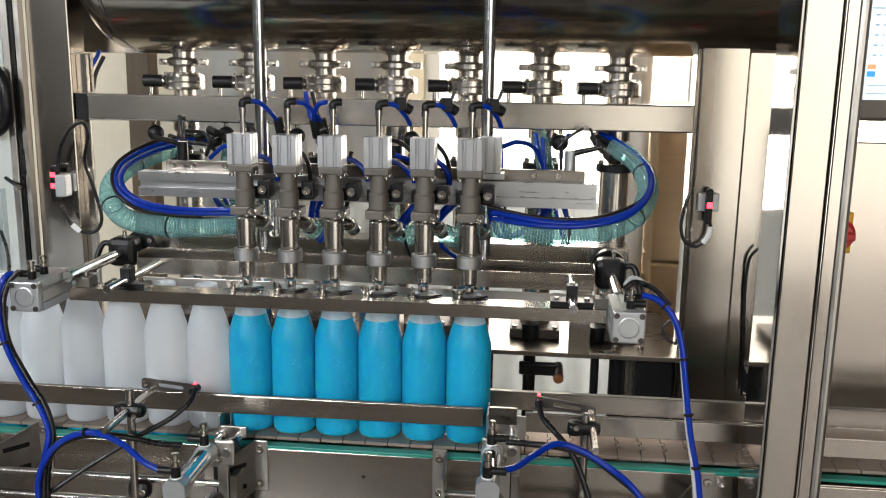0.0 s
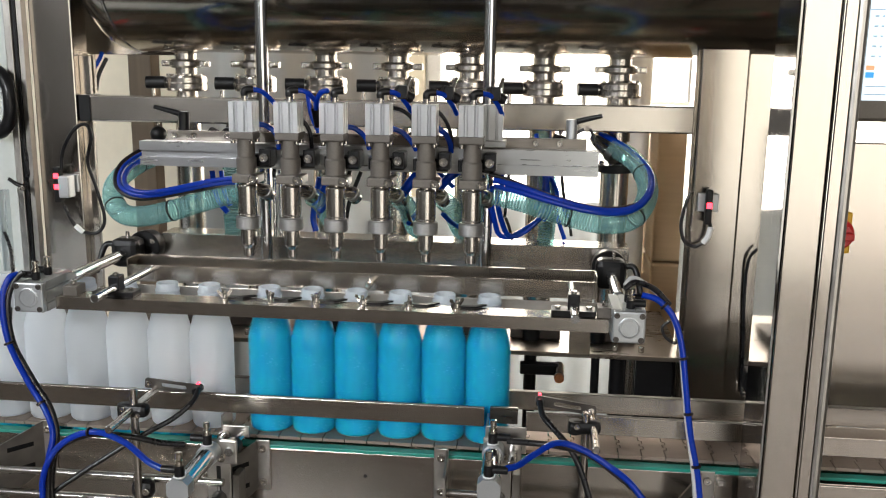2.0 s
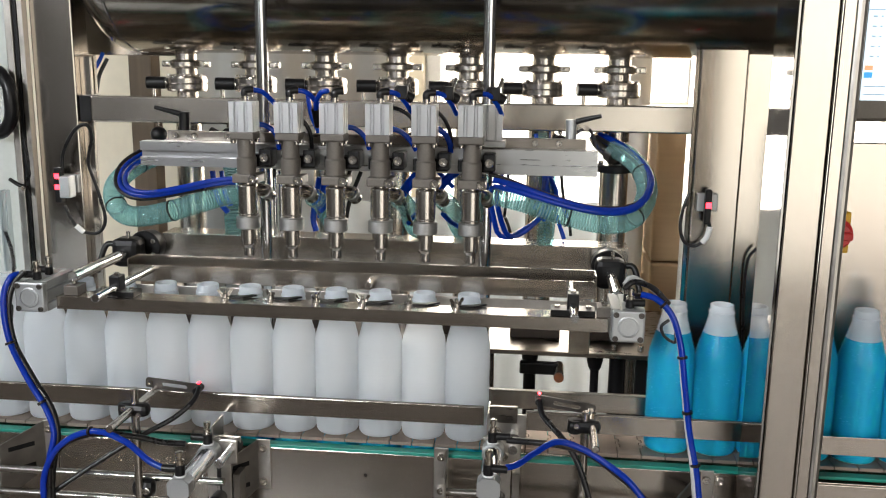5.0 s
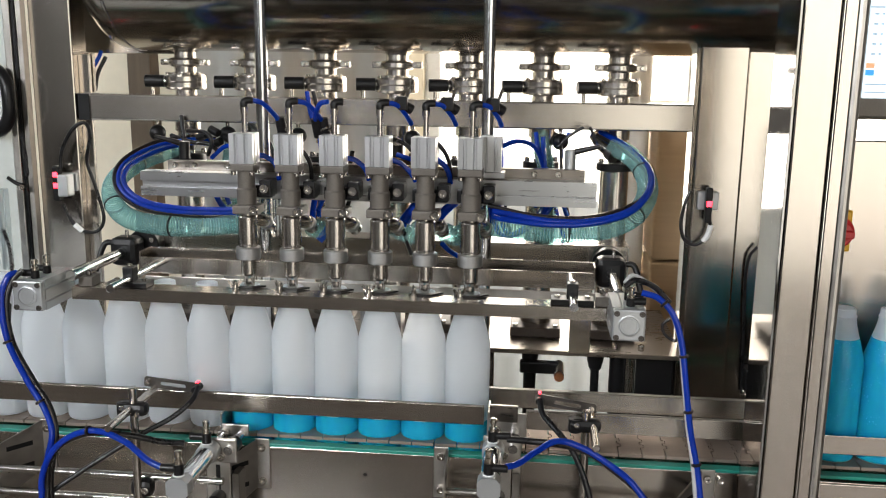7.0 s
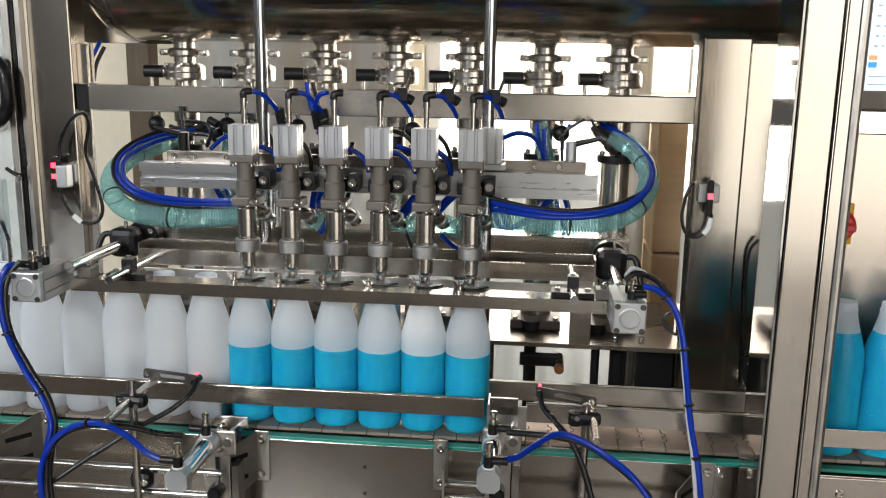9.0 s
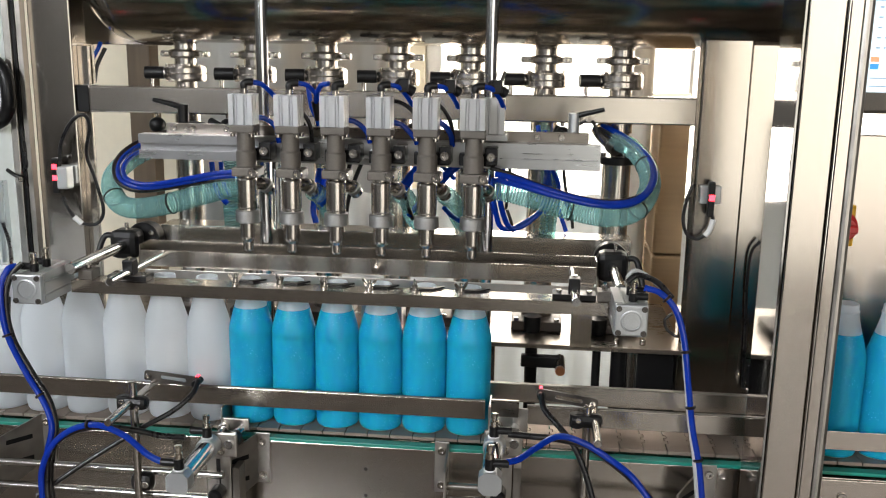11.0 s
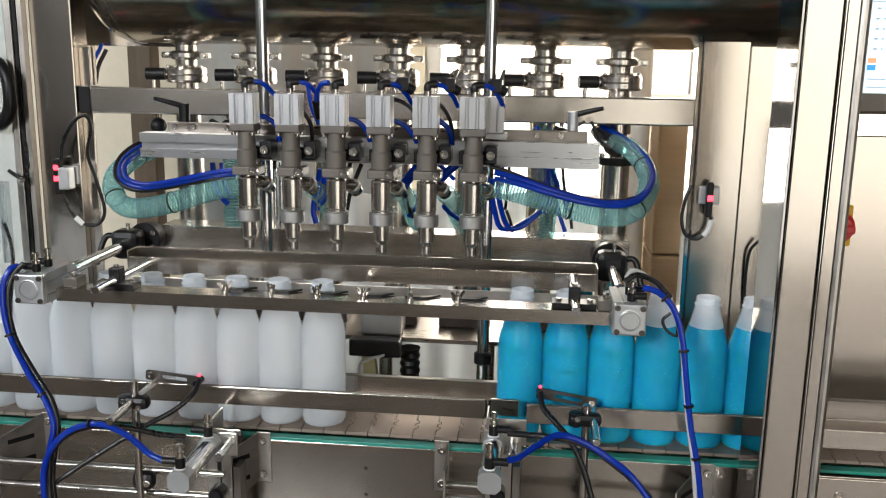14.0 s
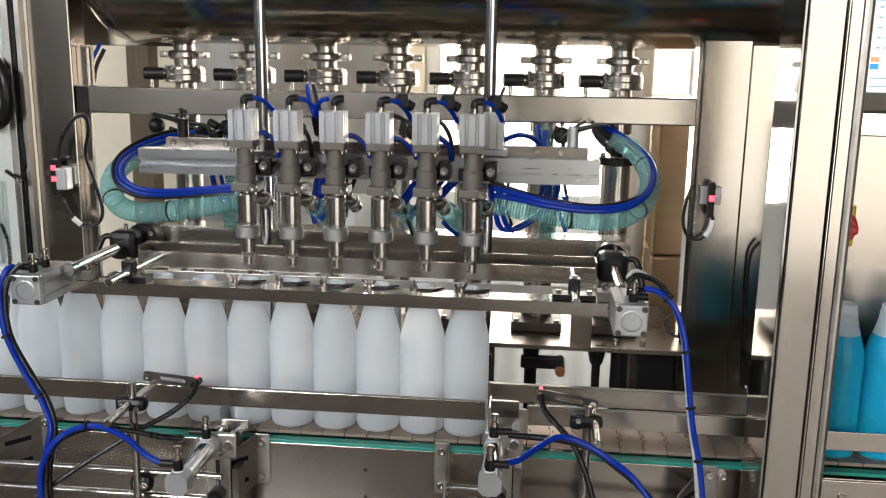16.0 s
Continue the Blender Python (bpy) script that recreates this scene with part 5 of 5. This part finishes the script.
# ---- stop gates ----
def stop_gate(name, x, z, gap, blade_x, label, when, fork):
    """A round air cylinder that slides a gate plate between the bottles."""
    t = thing(name, (x, -0.2, z - 0.2), label, "air cylinder", "stop gates")
    part("barrel", turned([(0.0148, -0.252), (0.0148, -0.16)], (x, 0, z), "y", 32), chrome, t)
    part("rear_cap", extruded([(x + 0.0165 * u, z + 0.0165 * v) for u, v in ((-1, -0.55), (-0.55, -1), (0.55, -1), (1, -0.55), (1, 0.55), (0.55, 1), (-0.55, 1), (-1, 0.55))], "y", -0.276, -0.2522), cast_alu, t, "bead-blasted end cap")
    part("front_cap", turned([(0.0155, -0.1598), (0.0172, -0.158), (0.0172, -0.135), (0.0155, -0.133)], (x, 0, z), "y", 32), cast_alu, t)
    plate = part("front_plate", box((x - 0.017, -0.1328, z - 0.024), (x + gap + 0.013, -0.126, z + 0.019), 0.003), steel_plain, t)
    screws("plate_screw", [(x + gap * 0.55, -0.1328, z - 0.012)], "y", 0.0065, -0.005, steel_turned, plate)
    arm = part("arm", box((x - 0.012, -0.1255, z - 0.20), (x + 0.028, -0.118, z - 0.02), 0.001), steel_plain, t)
    part("arm_slot", box((x + 0.004, -0.1262, z - 0.15), (x + 0.011, -0.12555, z - 0.03), 0.0), black, arm)
    part("pivot_knob", turned([(0.010, -0.118), (0.012, -0.128), (0.012, -0.15), (0.009, -0.154)], (x + 0.008, 0, z - 0.085), "y", 20), black, arm)
    part("spacer", box((x + 0.03, -0.125, z - 0.2), (x + 0.042, -0.095, z - 0.045), 0.001), grey_metal, t)
    for y in (-0.262, -0.148):
        f = part("fitting", rod((x - 0.001, y, z + 0.016), (x - 0.001, y, z + 0.034), 0.0075, 16), black, t, "black elbow fitting")
        part("speed_screw", turned([(0.006, 0.0342), (0.006, 0.042), (0.0042, 0.043), (0.0042, 0.047), (0.0055, 0.0475), (0.0055, 0.054), (0.003, 0.055)], (x - 0.001, y, z), seg=12), brass, f)
        part("outlet", rod((x - 0.001, y, z + 0.027), (x - 0.001 + (0.027 if not fork else -0.027), y, z + 0.027), 0.006, 14), black, f)
        part("collar", turned([(0.009, 0.014), (0.009, 0.018)], (x - 0.001, y, z), seg=16), white_plastic, f)
    gate = part("gate", box((blade_x - 0.002, -0.062, z - 0.004), (blade_x + 0.001, -0.012, z + 0.031), 0.0006), steel_plain, t, "dull steel gate blade")
    if fork:
        part("yoke", box((x - 0.004, -0.068, z - 0.004), (x + gap + 0.012, -0.0625, z + 0.016), 0.001), steel_plain, gate)
    else:
        part("yoke", box((blade_x - 0.002, -0.068, z - 0.012), (blade_x + 0.062, -0.0645, z + 0.032), 0.001), steel_plain, gate)
    part("piston_rod", rod((x, -0.155, z), (x, -0.068, z), 0.0055, 16), chrome, gate)
    part("lock_nut", hexagon((x, -0.082, z), (x, -0.0685, z), 0.0105), steel_turned, gate)
    part("slide_rod", rod((x + gap, -0.138, z), (x + gap, -0.068, z), 0.0072, 20), chrome, gate, "bright slide rod")
    part("bushing", turned([(0.0125, -0.1255), (0.0135, -0.124), (0.0135, -0.105), (0.0125, -0.103)], (x + gap, 0, z), "y", 24), black, t, "black bushing")
    MOVERS.append((gate, lambda s: pose(0, -when(s), 0)))
    return t


stop_gate("entry_gate", -0.219, 0.907, 0.029, -0.2262, "small round air cylinder with a sliding stop gate", gate_entry, True)
exit_gate = stop_gate("exit_gate", 0.237, 0.937, 0.030, 0.2245, "small round air cylinder with a sliding stop gate", gate_exit, False)
part("gate_guide", box((0.227, -0.075, 0.956), (0.272, -0.069, 0.984), 0.001), steel_deck, exit_gate, "dull steel guide block")


# ---- brackets and rails on the conveyor side ----
def angle_bracket(x, z, s):
    t = thing("angle_bracket", (x, -0.08, z - 0.05), "folded stainless angle bracket with slots bolted to the conveyor", "bracket", "angle brackets")
    b = part("foot", box((x - 0.012, -0.0675, z - 0.045), (x + 0.012, -0.0645, z + 0.045), 0.001), steel_plain, t)
    screws("screw", [(x, -0.0675, z + 0.03), (x, -0.0675, z - 0.03)], "y", 0.0065, -0.006, steel_turned, b)
    splay = Matrix.Translation((0, -0.068, 0)) @ Matrix(((1, 0.8 * max(s, 0), 0, 0), (0, 1, 0, 0), (0, 0, 1, 0), (0, 0, 0, 1))) @ Matrix.Translation((0, 0.068, 0))
    web = extruded([(-0.068, z + 0.043), (-0.125, z + 0.02), (-0.13, z - 0.08), (-0.068, z - 0.043)], "x", x - s * 0.012, x - s * 0.009)
    web.transform(splay)
    w = part("web", web, steel_plain, t)
    for dz in (0.008, -0.03):
        slot = box((x - 0.0105 * s - 0.0018, -0.116, z + dz - 0.004), (x - 0.0105 * s + 0.0018, -0.082, z + dz + 0.004))
        slot.transform(splay)
        part("slot", slot, black, w)


angle_bracket(-0.155, 0.855, 1)
angle_bracket(0.148, 0.858, -1)
angle_bracket(-0.535, 0.868, 1)
angle_bracket(0.578, 0.845, 1)
for x0, x1, y, z in ((-0.9, -0.2, -0.135, 0.853), (-0.9, -0.2, -0.135, 0.812), (0.155, 0.56, -0.105, 0.822), (0.155, 0.225, -0.1, 0.842)):
    t = thing("slide_rail", (x0, y, z), "round stainless rail held along the conveyor side", "rail", "slide rails")
    part("shaft", rod((x0, y, z), (x1, y, z), 0.0065, 16), steel_turned, t)
for x, y, z in ((-0.333, -0.148, 0.842), (0.378, -0.11, 0.818)):
    t = thing("rod_clamp", (x, y, z), "black plastic cross clamp with steel screws", "clamp", "rod clamps")
    part("block", box((x - 0.016, y - 0.014, z - 0.016), (x + 0.022, y + 0.012, z + 0.016), 0.011), black, t)
    screws("screw", [(x + 0.012, y - 0.014, z)], "y", 0.006, -0.003, steel_turned, t)

# ---- front tubes and cables ----
def cable(pts, r, m, label, ties=()):
    t = thing("cable" if "cable" in label else "air_tube", pts[0], label, "cable" if "cable" in label else "tube", "front cables and tubes")
    part("sheath", tube(pts, r, 14 * len(pts), 12), m, t)
    line = curve_points(pts, 60)
    for u in ties:
        i = int(u * 58)
        d = (line[i + 1] - line[i]).normalized()
        ring = turned([(r * 1.25, -0.002), (r * 1.7, -0.0015), (r * 1.7, 0.0015), (r * 1.25, 0.002)], seg=14)
        ring.transform(Matrix.Translation(line[i]) @ d.to_track_quat("Z", "Y").to_matrix().to_4x4())
        part("cable_tie", ring, black, t, "black cable tie")
    return t


cable([(-0.5297, -0.1280, 1.1870), (-0.5379, -0.1400, 1.1822), (-0.5460, -0.1500, 1.1495), (-0.5359, -0.1600, 1.0883), (-0.5033, -0.1700, 1.0262), (-0.4711, -0.1800, 0.9820), (-0.4552, -0.1900, 0.9465), (-0.4602, -0.2000, 0.9062), (-0.4632, -0.2100, 0.8679), (-0.4545, -0.2200, 0.8354)], 0.0047, blue_tube, "bright blue air tube hanging to the stop gate", (0.32, 0.6))
cable([(-0.5199, -0.1280, 1.1911), (-0.5342, -0.1350, 1.1738), (-0.5405, -0.1450, 1.1392), (-0.5301, -0.1550, 1.0814), (-0.4968, -0.1650, 1.0266), (-0.4645, -0.1750, 0.9832), (-0.4509, -0.1850, 0.9428), (-0.4539, -0.1950, 0.9043), (-0.4580, -0.2000, 0.8634), (-0.4512, -0.2100, 0.8304)], 0.0046, black_cable, "black air tube hanging beside the blue tube")
cable([(-0.2460, -0.2600, 0.9323), (-0.2711, -0.2550, 0.9409), (-0.3118, -0.2400, 0.9612), (-0.3603, -0.2300, 0.9711), (-0.4069, -0.2200, 0.9558), (-0.4410, -0.2200, 0.9259), (-0.4600, -0.2200, 0.8825), (-0.4620, -0.2200, 0.8349)], 0.0046, blue_tube, "bright blue air tube looping from the stop gate", (0.45,))
cable([(-0.2562, -0.1500, 0.9223), (-0.2909, -0.1600, 0.9274), (-0.3319, -0.1800, 0.9441), (-0.3812, -0.2000, 0.9534), (-0.4225, -0.2100, 0.9412), (-0.4509, -0.2100, 0.9067), (-0.4553, -0.2150, 0.8614), (-0.4527, -0.2200, 0.8356)], 0.0048, black_cable, "black air tube looping from the stop gate")
cable([(-0.2538, -0.0880, 0.9944), (-0.2573, -0.1100, 0.9791), (-0.2834, -0.1300, 0.9565), (-0.3277, -0.1500, 0.9333), (-0.3763, -0.1700, 0.9045), (-0.4293, -0.1900, 0.8700), (-0.4769, -0.2100, 0.8363)], 0.0042, black_cable, "black sensor cable running down the conveyor")
cable([(0.4537, -0.1000, 1.1866), (0.4777, -0.1050, 1.1801), (0.5010, -0.1100, 1.1562), (0.5157, -0.1150, 1.1117), (0.5252, -0.1200, 1.0469), (0.5368, -0.1200, 0.9749), (0.5515, -0.1200, 0.9109), (0.5606, -0.1200, 0.8550)], 0.0047, blue_tube, "bright blue air tube hanging from the cylinder", (0.12, 0.36, 0.6, 0.84))
cable([(0.4257, -0.1200, 1.2053), (0.4377, -0.1100, 1.2146), (0.4646, -0.1000, 1.1993), (0.4913, -0.1000, 1.1724), (0.5115, -0.1100, 1.1232), (0.5216, -0.1180, 1.0550), (0.5324, -0.1180, 0.9829), (0.5444, -0.1180, 0.9189), (0.5533, -0.1180, 0.8534)], 0.0036, grey_cable, "thin grey cable hanging beside the tube")
cable([(0.4247, -0.1250, 1.2004), (0.4413, -0.1180, 1.2097), (0.4708, -0.1050, 1.1973), (0.4955, -0.1000, 1.1725)], 0.0045, black_cable, "short black cable on the cylinder")
cable([(0.4979, -0.1000, 1.1479), (0.4869, -0.1000, 1.1367), (0.4930, -0.1000, 1.1210), (0.5078, -0.1050, 1.1143), (0.5079, -0.1080, 1.1313)], 0.0024, black_cable, "thin black coiled cable end")
cable([(0.2598, -0.2620, 0.9664), (0.2768, -0.2500, 0.9670), (0.3003, -0.2200, 0.9720), (0.3329, -0.1900, 0.9783), (0.3710, -0.1800, 0.9655), (0.4093, -0.1800, 0.9428), (0.4425, -0.1900, 0.9211), (0.4721, -0.2000, 0.8860)], 0.0047, blue_tube, "bright blue air tube looping from the stop gate")
cable([(0.2573, -0.1500, 0.9597), (0.2960, -0.1500, 0.9584), (0.3386, -0.1550, 0.9578), (0.3810, -0.1600, 0.9499), (0.4191, -0.1700, 0.9279), (0.4527, -0.1800, 0.9042), (0.4733, -0.1900, 0.8853)], 0.005, black_cable, "black air tube looping from the stop gate")
cable([(0.3063, -0.0780, 0.9985), (0.3122, -0.1000, 0.9829), (0.3343, -0.1300, 0.9687), (0.3560, -0.1500, 0.9493), (0.3742, -0.1600, 0.9137), (0.3894, -0.1700, 0.8690)], 0.0048, black_cable, "thick black sensor cable running down")
cable([(-0.7544, 0.2000, 1.1916), (-0.7123, 0.1500, 1.1637), (-0.6676, 0.0800, 1.1373), (-0.6260, 0.0000, 1.1066), (-0.6007, -0.0500, 1.0711)], 0.0035, black_cable, "thin black cable behind the cylinder")

# ---- small sensors on the posts ----
t = thing("post_sensor", (-0.6598, 0.2600, 1.2724), "black post sensor with red light on a grey bracket", "sensor", "post sensors")
c = Vector((-0.6655, 0.2620, 1.2754))
part("body", box((c.x - 0.007, 0.25, c.z - 0.035), (c.x + 0.007, 0.268, c.z + 0.036), 0.003), black, t)
for dz in (0.018, -0.004):
    part("indicator", box((c.x - 0.005, 0.2485, c.z + dz - 0.004), (c.x + 0.005, 0.2497, c.z + dz + 0.006), 0.0004), red_light, t, "red indicator light")
part("bracket", box((c.x - 0.012, 0.269, c.z - 0.016), (c.x + 0.034, 0.279, c.z + 0.020), 0.001), cast_alu, t)
part("bracket", box((c.x + 0.008, 0.24, c.z - 0.024), (c.x + 0.030, 0.2685, c.z + 0.02), 0.003), cast_alu, t)
cable([(-0.6559, 0.2550, 1.3048), (-0.6494, 0.2550, 1.3442), (-0.6214, 0.2500, 1.3862), (-0.5963, 0.2500, 1.3978), (-0.5915, 0.2600, 1.3729), (-0.6072, 0.2700, 1.3214), (-0.5955, 0.2750, 1.2700), (-0.5817, 0.2750, 1.2072), (-0.5965, 0.2720, 1.1781), (-0.6262, 0.2650, 1.1807), (-0.6436, 0.2600, 1.2019), (-0.6569, 0.2580, 1.2340)], 0.0036, black_cable, "black sensor cable looping on the post")
line = curve_points([(-0.6235, 0.2640, 1.1787), (-0.6371, 0.2600, 1.1928)], 4)
t = thing("cable_label", line[0], "white sleeve label on the sensor cable", "label")
part("sleeve", tube(line, 0.0052, even=True), paper, t)
t = thing("post_sensor", (0.6055, 0.2600, 1.2629), "black post sensor with red light on a grey bracket", "sensor", "post sensors")
c = Vector((0.6090, 0.2620, 1.2627))
part("body", box((c.x - 0.006, 0.25, c.z - 0.026), (c.x + 0.006, 0.268, c.z + 0.04), 0.003), black, t)
part("bracket", box((c.x - 0.018, 0.2685, c.z - 0.004), (c.x + 0.02, 0.279, c.z + 0.03), 0.002), cast_alu, t)
part("indicator", box((c.x - 0.005, 0.2485, c.z + 0.005), (c.x + 0.005, 0.2497, c.z + 0.016), 0.0004), red_light, t, "red indicator light")
cable([(0.6151, 0.2580, 1.2390), (0.6096, 0.2620, 1.2112), (0.5928, 0.2650, 1.1927), (0.5719, 0.2680, 1.2001), (0.5629, 0.2700, 1.2297), (0.5679, 0.2720, 1.2672), (0.5768, 0.2740, 1.2940)], 0.0034, black_cable, "black sensor cable looping on the post")
cable([(0.6155, 0.2570, 1.2317), (0.6113, 0.2600, 1.2117), (0.6042, 0.2620, 1.2002)], 0.005, paper, "white sleeved cable end")
cable([(0.7091, 0.2800, 1.1896), (0.6957, 0.2850, 1.1640), (0.6947, 0.2900, 1.0984), (0.6999, 0.2900, 1.0081), (0.7049, 0.2900, 0.8925)], 0.003, black_cable, "dark cable down the rear panel")
t = thing("latch", (0.7145, 0.2800, 0.9201), "small black latch on the rear panel", "latch")
c = Vector((0.7155, 0.2800, 0.9202))
part("body", box((c.x - 0.012, 0.262, c.z - 0.012), (c.x + 0.014, 0.2995, c.z + 0.03), 0.003), black, t)
part("knob", rod((c.x, 0.245, c.z - 0.03), (c.x, 0.2995, c.z - 0.03), 0.010), steel_turned, t)

# ---- control cabinet with display and switch ----
cab = thing("control_cabinet", (1.1, 0.3, 0), "brushed stainless control cabinet with a main switch", "cabinet")
part("body", box((0.80, 0.137, 0.90), (1.6, 0.6, 1.405), 0.004), steel_x, cab)
part("front_panel", box((0.757, 0.13, 0.90), (1.6, 0.1365, 1.405), 0.002), steel_x, cab, "brushed steel front panel")
part("foot", box((0.80, 0.2, 0.0), (0.86, 0.26, 0.8995), 0.002), steel_z, cab)
part("foot", box((1.5, 0.2, 0.0), (1.56, 0.26, 0.8995), 0.002), steel_z, cab)
part("neck", box((0.98, 0.3, 1.4055), (1.12, 0.4, 1.4395), 0.002), steel_z, cab)
sw = part("switch_plate", box((0.775, 0.120, 1.217), (0.823, 0.1295, 1.288), 0.003), yellow_plastic, cab, "yellow switch plate")
part("switch_knob", turned([(0.027, 0.1198), (0.027, 0.108), (0.021, 0.105), (0.021, 0.094), (0.019, 0.092)], (0.797, 0, 1.252), "y", 28), red_plastic, sw, "red rotary knob")
part("switch_grip", box((0.777, 0.082, 1.245), (0.817, 0.0918, 1.259), 0.003), red_plastic, sw)
hmi = thing("touch_panel", (1.05, 0.25, 1.44), "touch panel with a pale lit screen above the cabinet", "display")
part("housing", box((0.806, 0.13, 1.44), (1.25, 0.2, 1.74), 0.006), grey_metal, hmi, "dark grey housing")
scr = part("screen", box((0.818, 0.1272, 1.475), (1.210, 0.1295, 1.72), 0.0005), screen_white, hmi, "pale lit screen")
part("field", box((0.818, 0.1252, 1.62), (1.210, 0.1268, 1.622)), screen_grey, scr)
for i in range(5):
    part("field", box((0.826, 0.1252, 1.545 + 0.016 * i), (0.832, 0.1268, 1.548 + 0.016 * i)), screen_grey, scr)
    part("field", box((0.838, 0.1252, 1.545 + 0.016 * i), (0.841, 0.1268, 1.548 + 0.016 * i)), screen_grey, scr)
part("field", box((0.820, 0.1252, 1.512), (0.833, 0.1268, 1.521)), screen_blue, scr)
part("field", box((0.820, 0.1252, 1.524), (0.833, 0.1268, 1.532)), screen_orange, scr)
part("field", box((0.822, 0.1252, 1.484), (0.855, 0.1268, 1.486), 0, box((0.822, 0.1252, 1.497), (0.855, 0.1268, 1.499))), screen_grey, scr)

# ---- drive parts below the deck ----
motor = thing("servo_motor", (-0.0, 0.3, 0.985), "grey servo motor with a black flange hanging in the deck", "motor")
part("housing", box((-0.045, 0.225, 0.9858), (0.035, 0.29, 1.07), 0.004), aluminium, motor)
part("flange", box((-0.062, 0.190, 0.952), (0.038, 0.2195, 0.985), 0.003), black, motor)
part("coupling", rod((0.008, 0.205, 0.80), (0.008, 0.205, 0.9515), 0.013), steel_turned, motor)
part("spring_boot", turned([(0.018 + 0.003 * (i % 2), 0.80 + 0.008 * i) for i in range(20)], (0.048, 0.26, 0), seg=20), black, motor, "black ribbed boot")
part("drive_belt", extruded([(-0.045, 0.952), (-0.02, 0.952), (0.0, 0.80), (-0.03, 0.80)], "y", 0.225, 0.245), material("pale yellow drive belt", (0.42, 0.40, 0.22), 0.6), motor)
cable([(-0.0347, 0.2000, 0.9378), (-0.0161, 0.1900, 0.9502), (0.0026, 0.1900, 0.9558), (0.0152, 0.2000, 0.9621)], 0.003, grey_cable, "pale grey motor cable")
cable([(-0.0369, 0.2000, 0.9411), (-0.0436, 0.2000, 0.9223), (-0.0393, 0.2000, 0.8970)], 0.003, grey_cable, "pale grey motor cable")
for x, r, m in ((-0.155, 0.010, chrome), (-0.115, 0.008, black), (0.205, 0.011, chrome), (0.288, 0.0125, black), (0.418, 0.0085, black), (0.462, 0.016, black), (0.485, 0.012, chrome)):
    t = thing("lift_rod", (x, 0.30, 0.62), "upright dark rod under the deck plate", "rod", "lift rods")
    part("shaft", rod((x, 0.30, 0.62), (x, 0.30, 0.9755), r, 20), m, t)
for x in (0.288, 0.418, -0.115):
    t = thing("rod_coupling", (x, 0.30, 0.95), "black conical rod coupling under the deck", "coupling", "rod couplings")
    part("sleeve", turned([(0.0105, 0.925), (0.013, 0.93), (0.0165, 0.945), (0.0175, 0.962), (0.0175, 0.972)], (x, 0.30, 0), seg=20), black, t)
    MOVERS.append((t, lambda s, x=x: pose(x, 0.30, 0.95 + eased(s, [(0.6, 5.9, -0.002), (6.6, 10.2, 0.046), (10.8, 16.0, 0.0)], 0.046))))
t = thing("end_sensor", (0.32, 0.28, 0.93), "copper-tipped proximity sensor on a black arm", "sensor")
part("arm", box((0.268, 0.262, 0.922), (0.345, 0.28, 0.946), 0.003), black, t)
s = part("barrel", rod((0.345, 0.285, 0.936), (0.345, 0.235, 0.93), 0.010, 18), steel_turned, t)
part("tip", rod((0.345, 0.2345, 0.93), (0.345, 0.226, 0.929), 0.0095, 18), copper, s, "copper sensor tip")
t = thing("dark_box", (0.53, 0.35, 0.62), "black control box under the deck plate", "box")
part("case", box((0.498, 0.30, 0.62), (0.572, 0.45, 0.974), 0.003), black, t)
t = thing("lower_rail", (0, 0.26, 0.62), "stainless frame rail under the deck", "rail")
part("beam", box((-0.6, 0.26, 0.60), (0.58, 0.32, 0.618), 0.002), steel_x, t)
# hanging clip and tag on the guard door
cable([(-0.7254, 0.2400, 1.3714), (-0.7165, 0.2400, 1.3384), (-0.7169, 0.2400, 1.3049), (-0.7257, 0.2400, 1.2844)], 0.0016, black_cable, "thin black cable loop hanging from the handle")
cable([(-0.7212, 0.2400, 1.3659), (-0.7216, 0.2400, 1.3327), (-0.7150, 0.2400, 1.2993), (-0.7235, 0.2400, 1.2822)], 0.0016, black_cable, "thin black cable loop hanging from the handle")
t = thing("clip", (-0.7299, 0.2400, 1.2764), "small black steel clip hanging at the door", "clip")
part("jaw", tube([(-0.7587, 0.2400, 1.2868), (-0.7387, 0.2350, 1.2768), (-0.7245, 0.2400, 1.2709), (-0.7188, 0.2400, 1.2541)], 0.004, 16, 8), black, t)
part("pin", rod((-0.7339, 0.2360, 1.2712), (-0.7209, 0.2220, 1.2712), 0.005), steel_turned, t)
t = thing("hanging_sheet", (-0.7306, 0.2550, 1.1882), "crumpled clear plastic sheet hanging on the door", "sheet")
part("sheet", extruded([(-0.745 - 0.001 * k + 0.002 * math.sin(k), 0.2 - 0.004 * k % 0.013) for k in range(12)] + [(-0.757, 0.213), (-0.744, 0.213)], "z", 1.11, 1.27), acrylic, t)


def motions():
    """Keys every moving thing and part by the timetable."""
    for ob, where in MOVERS:
        times = key_times(lambda t: tuple(round(v, 6) for v in where(t).translation), 0.1)
        walk(ob, [(t, where(t)) for t in times])


motions()
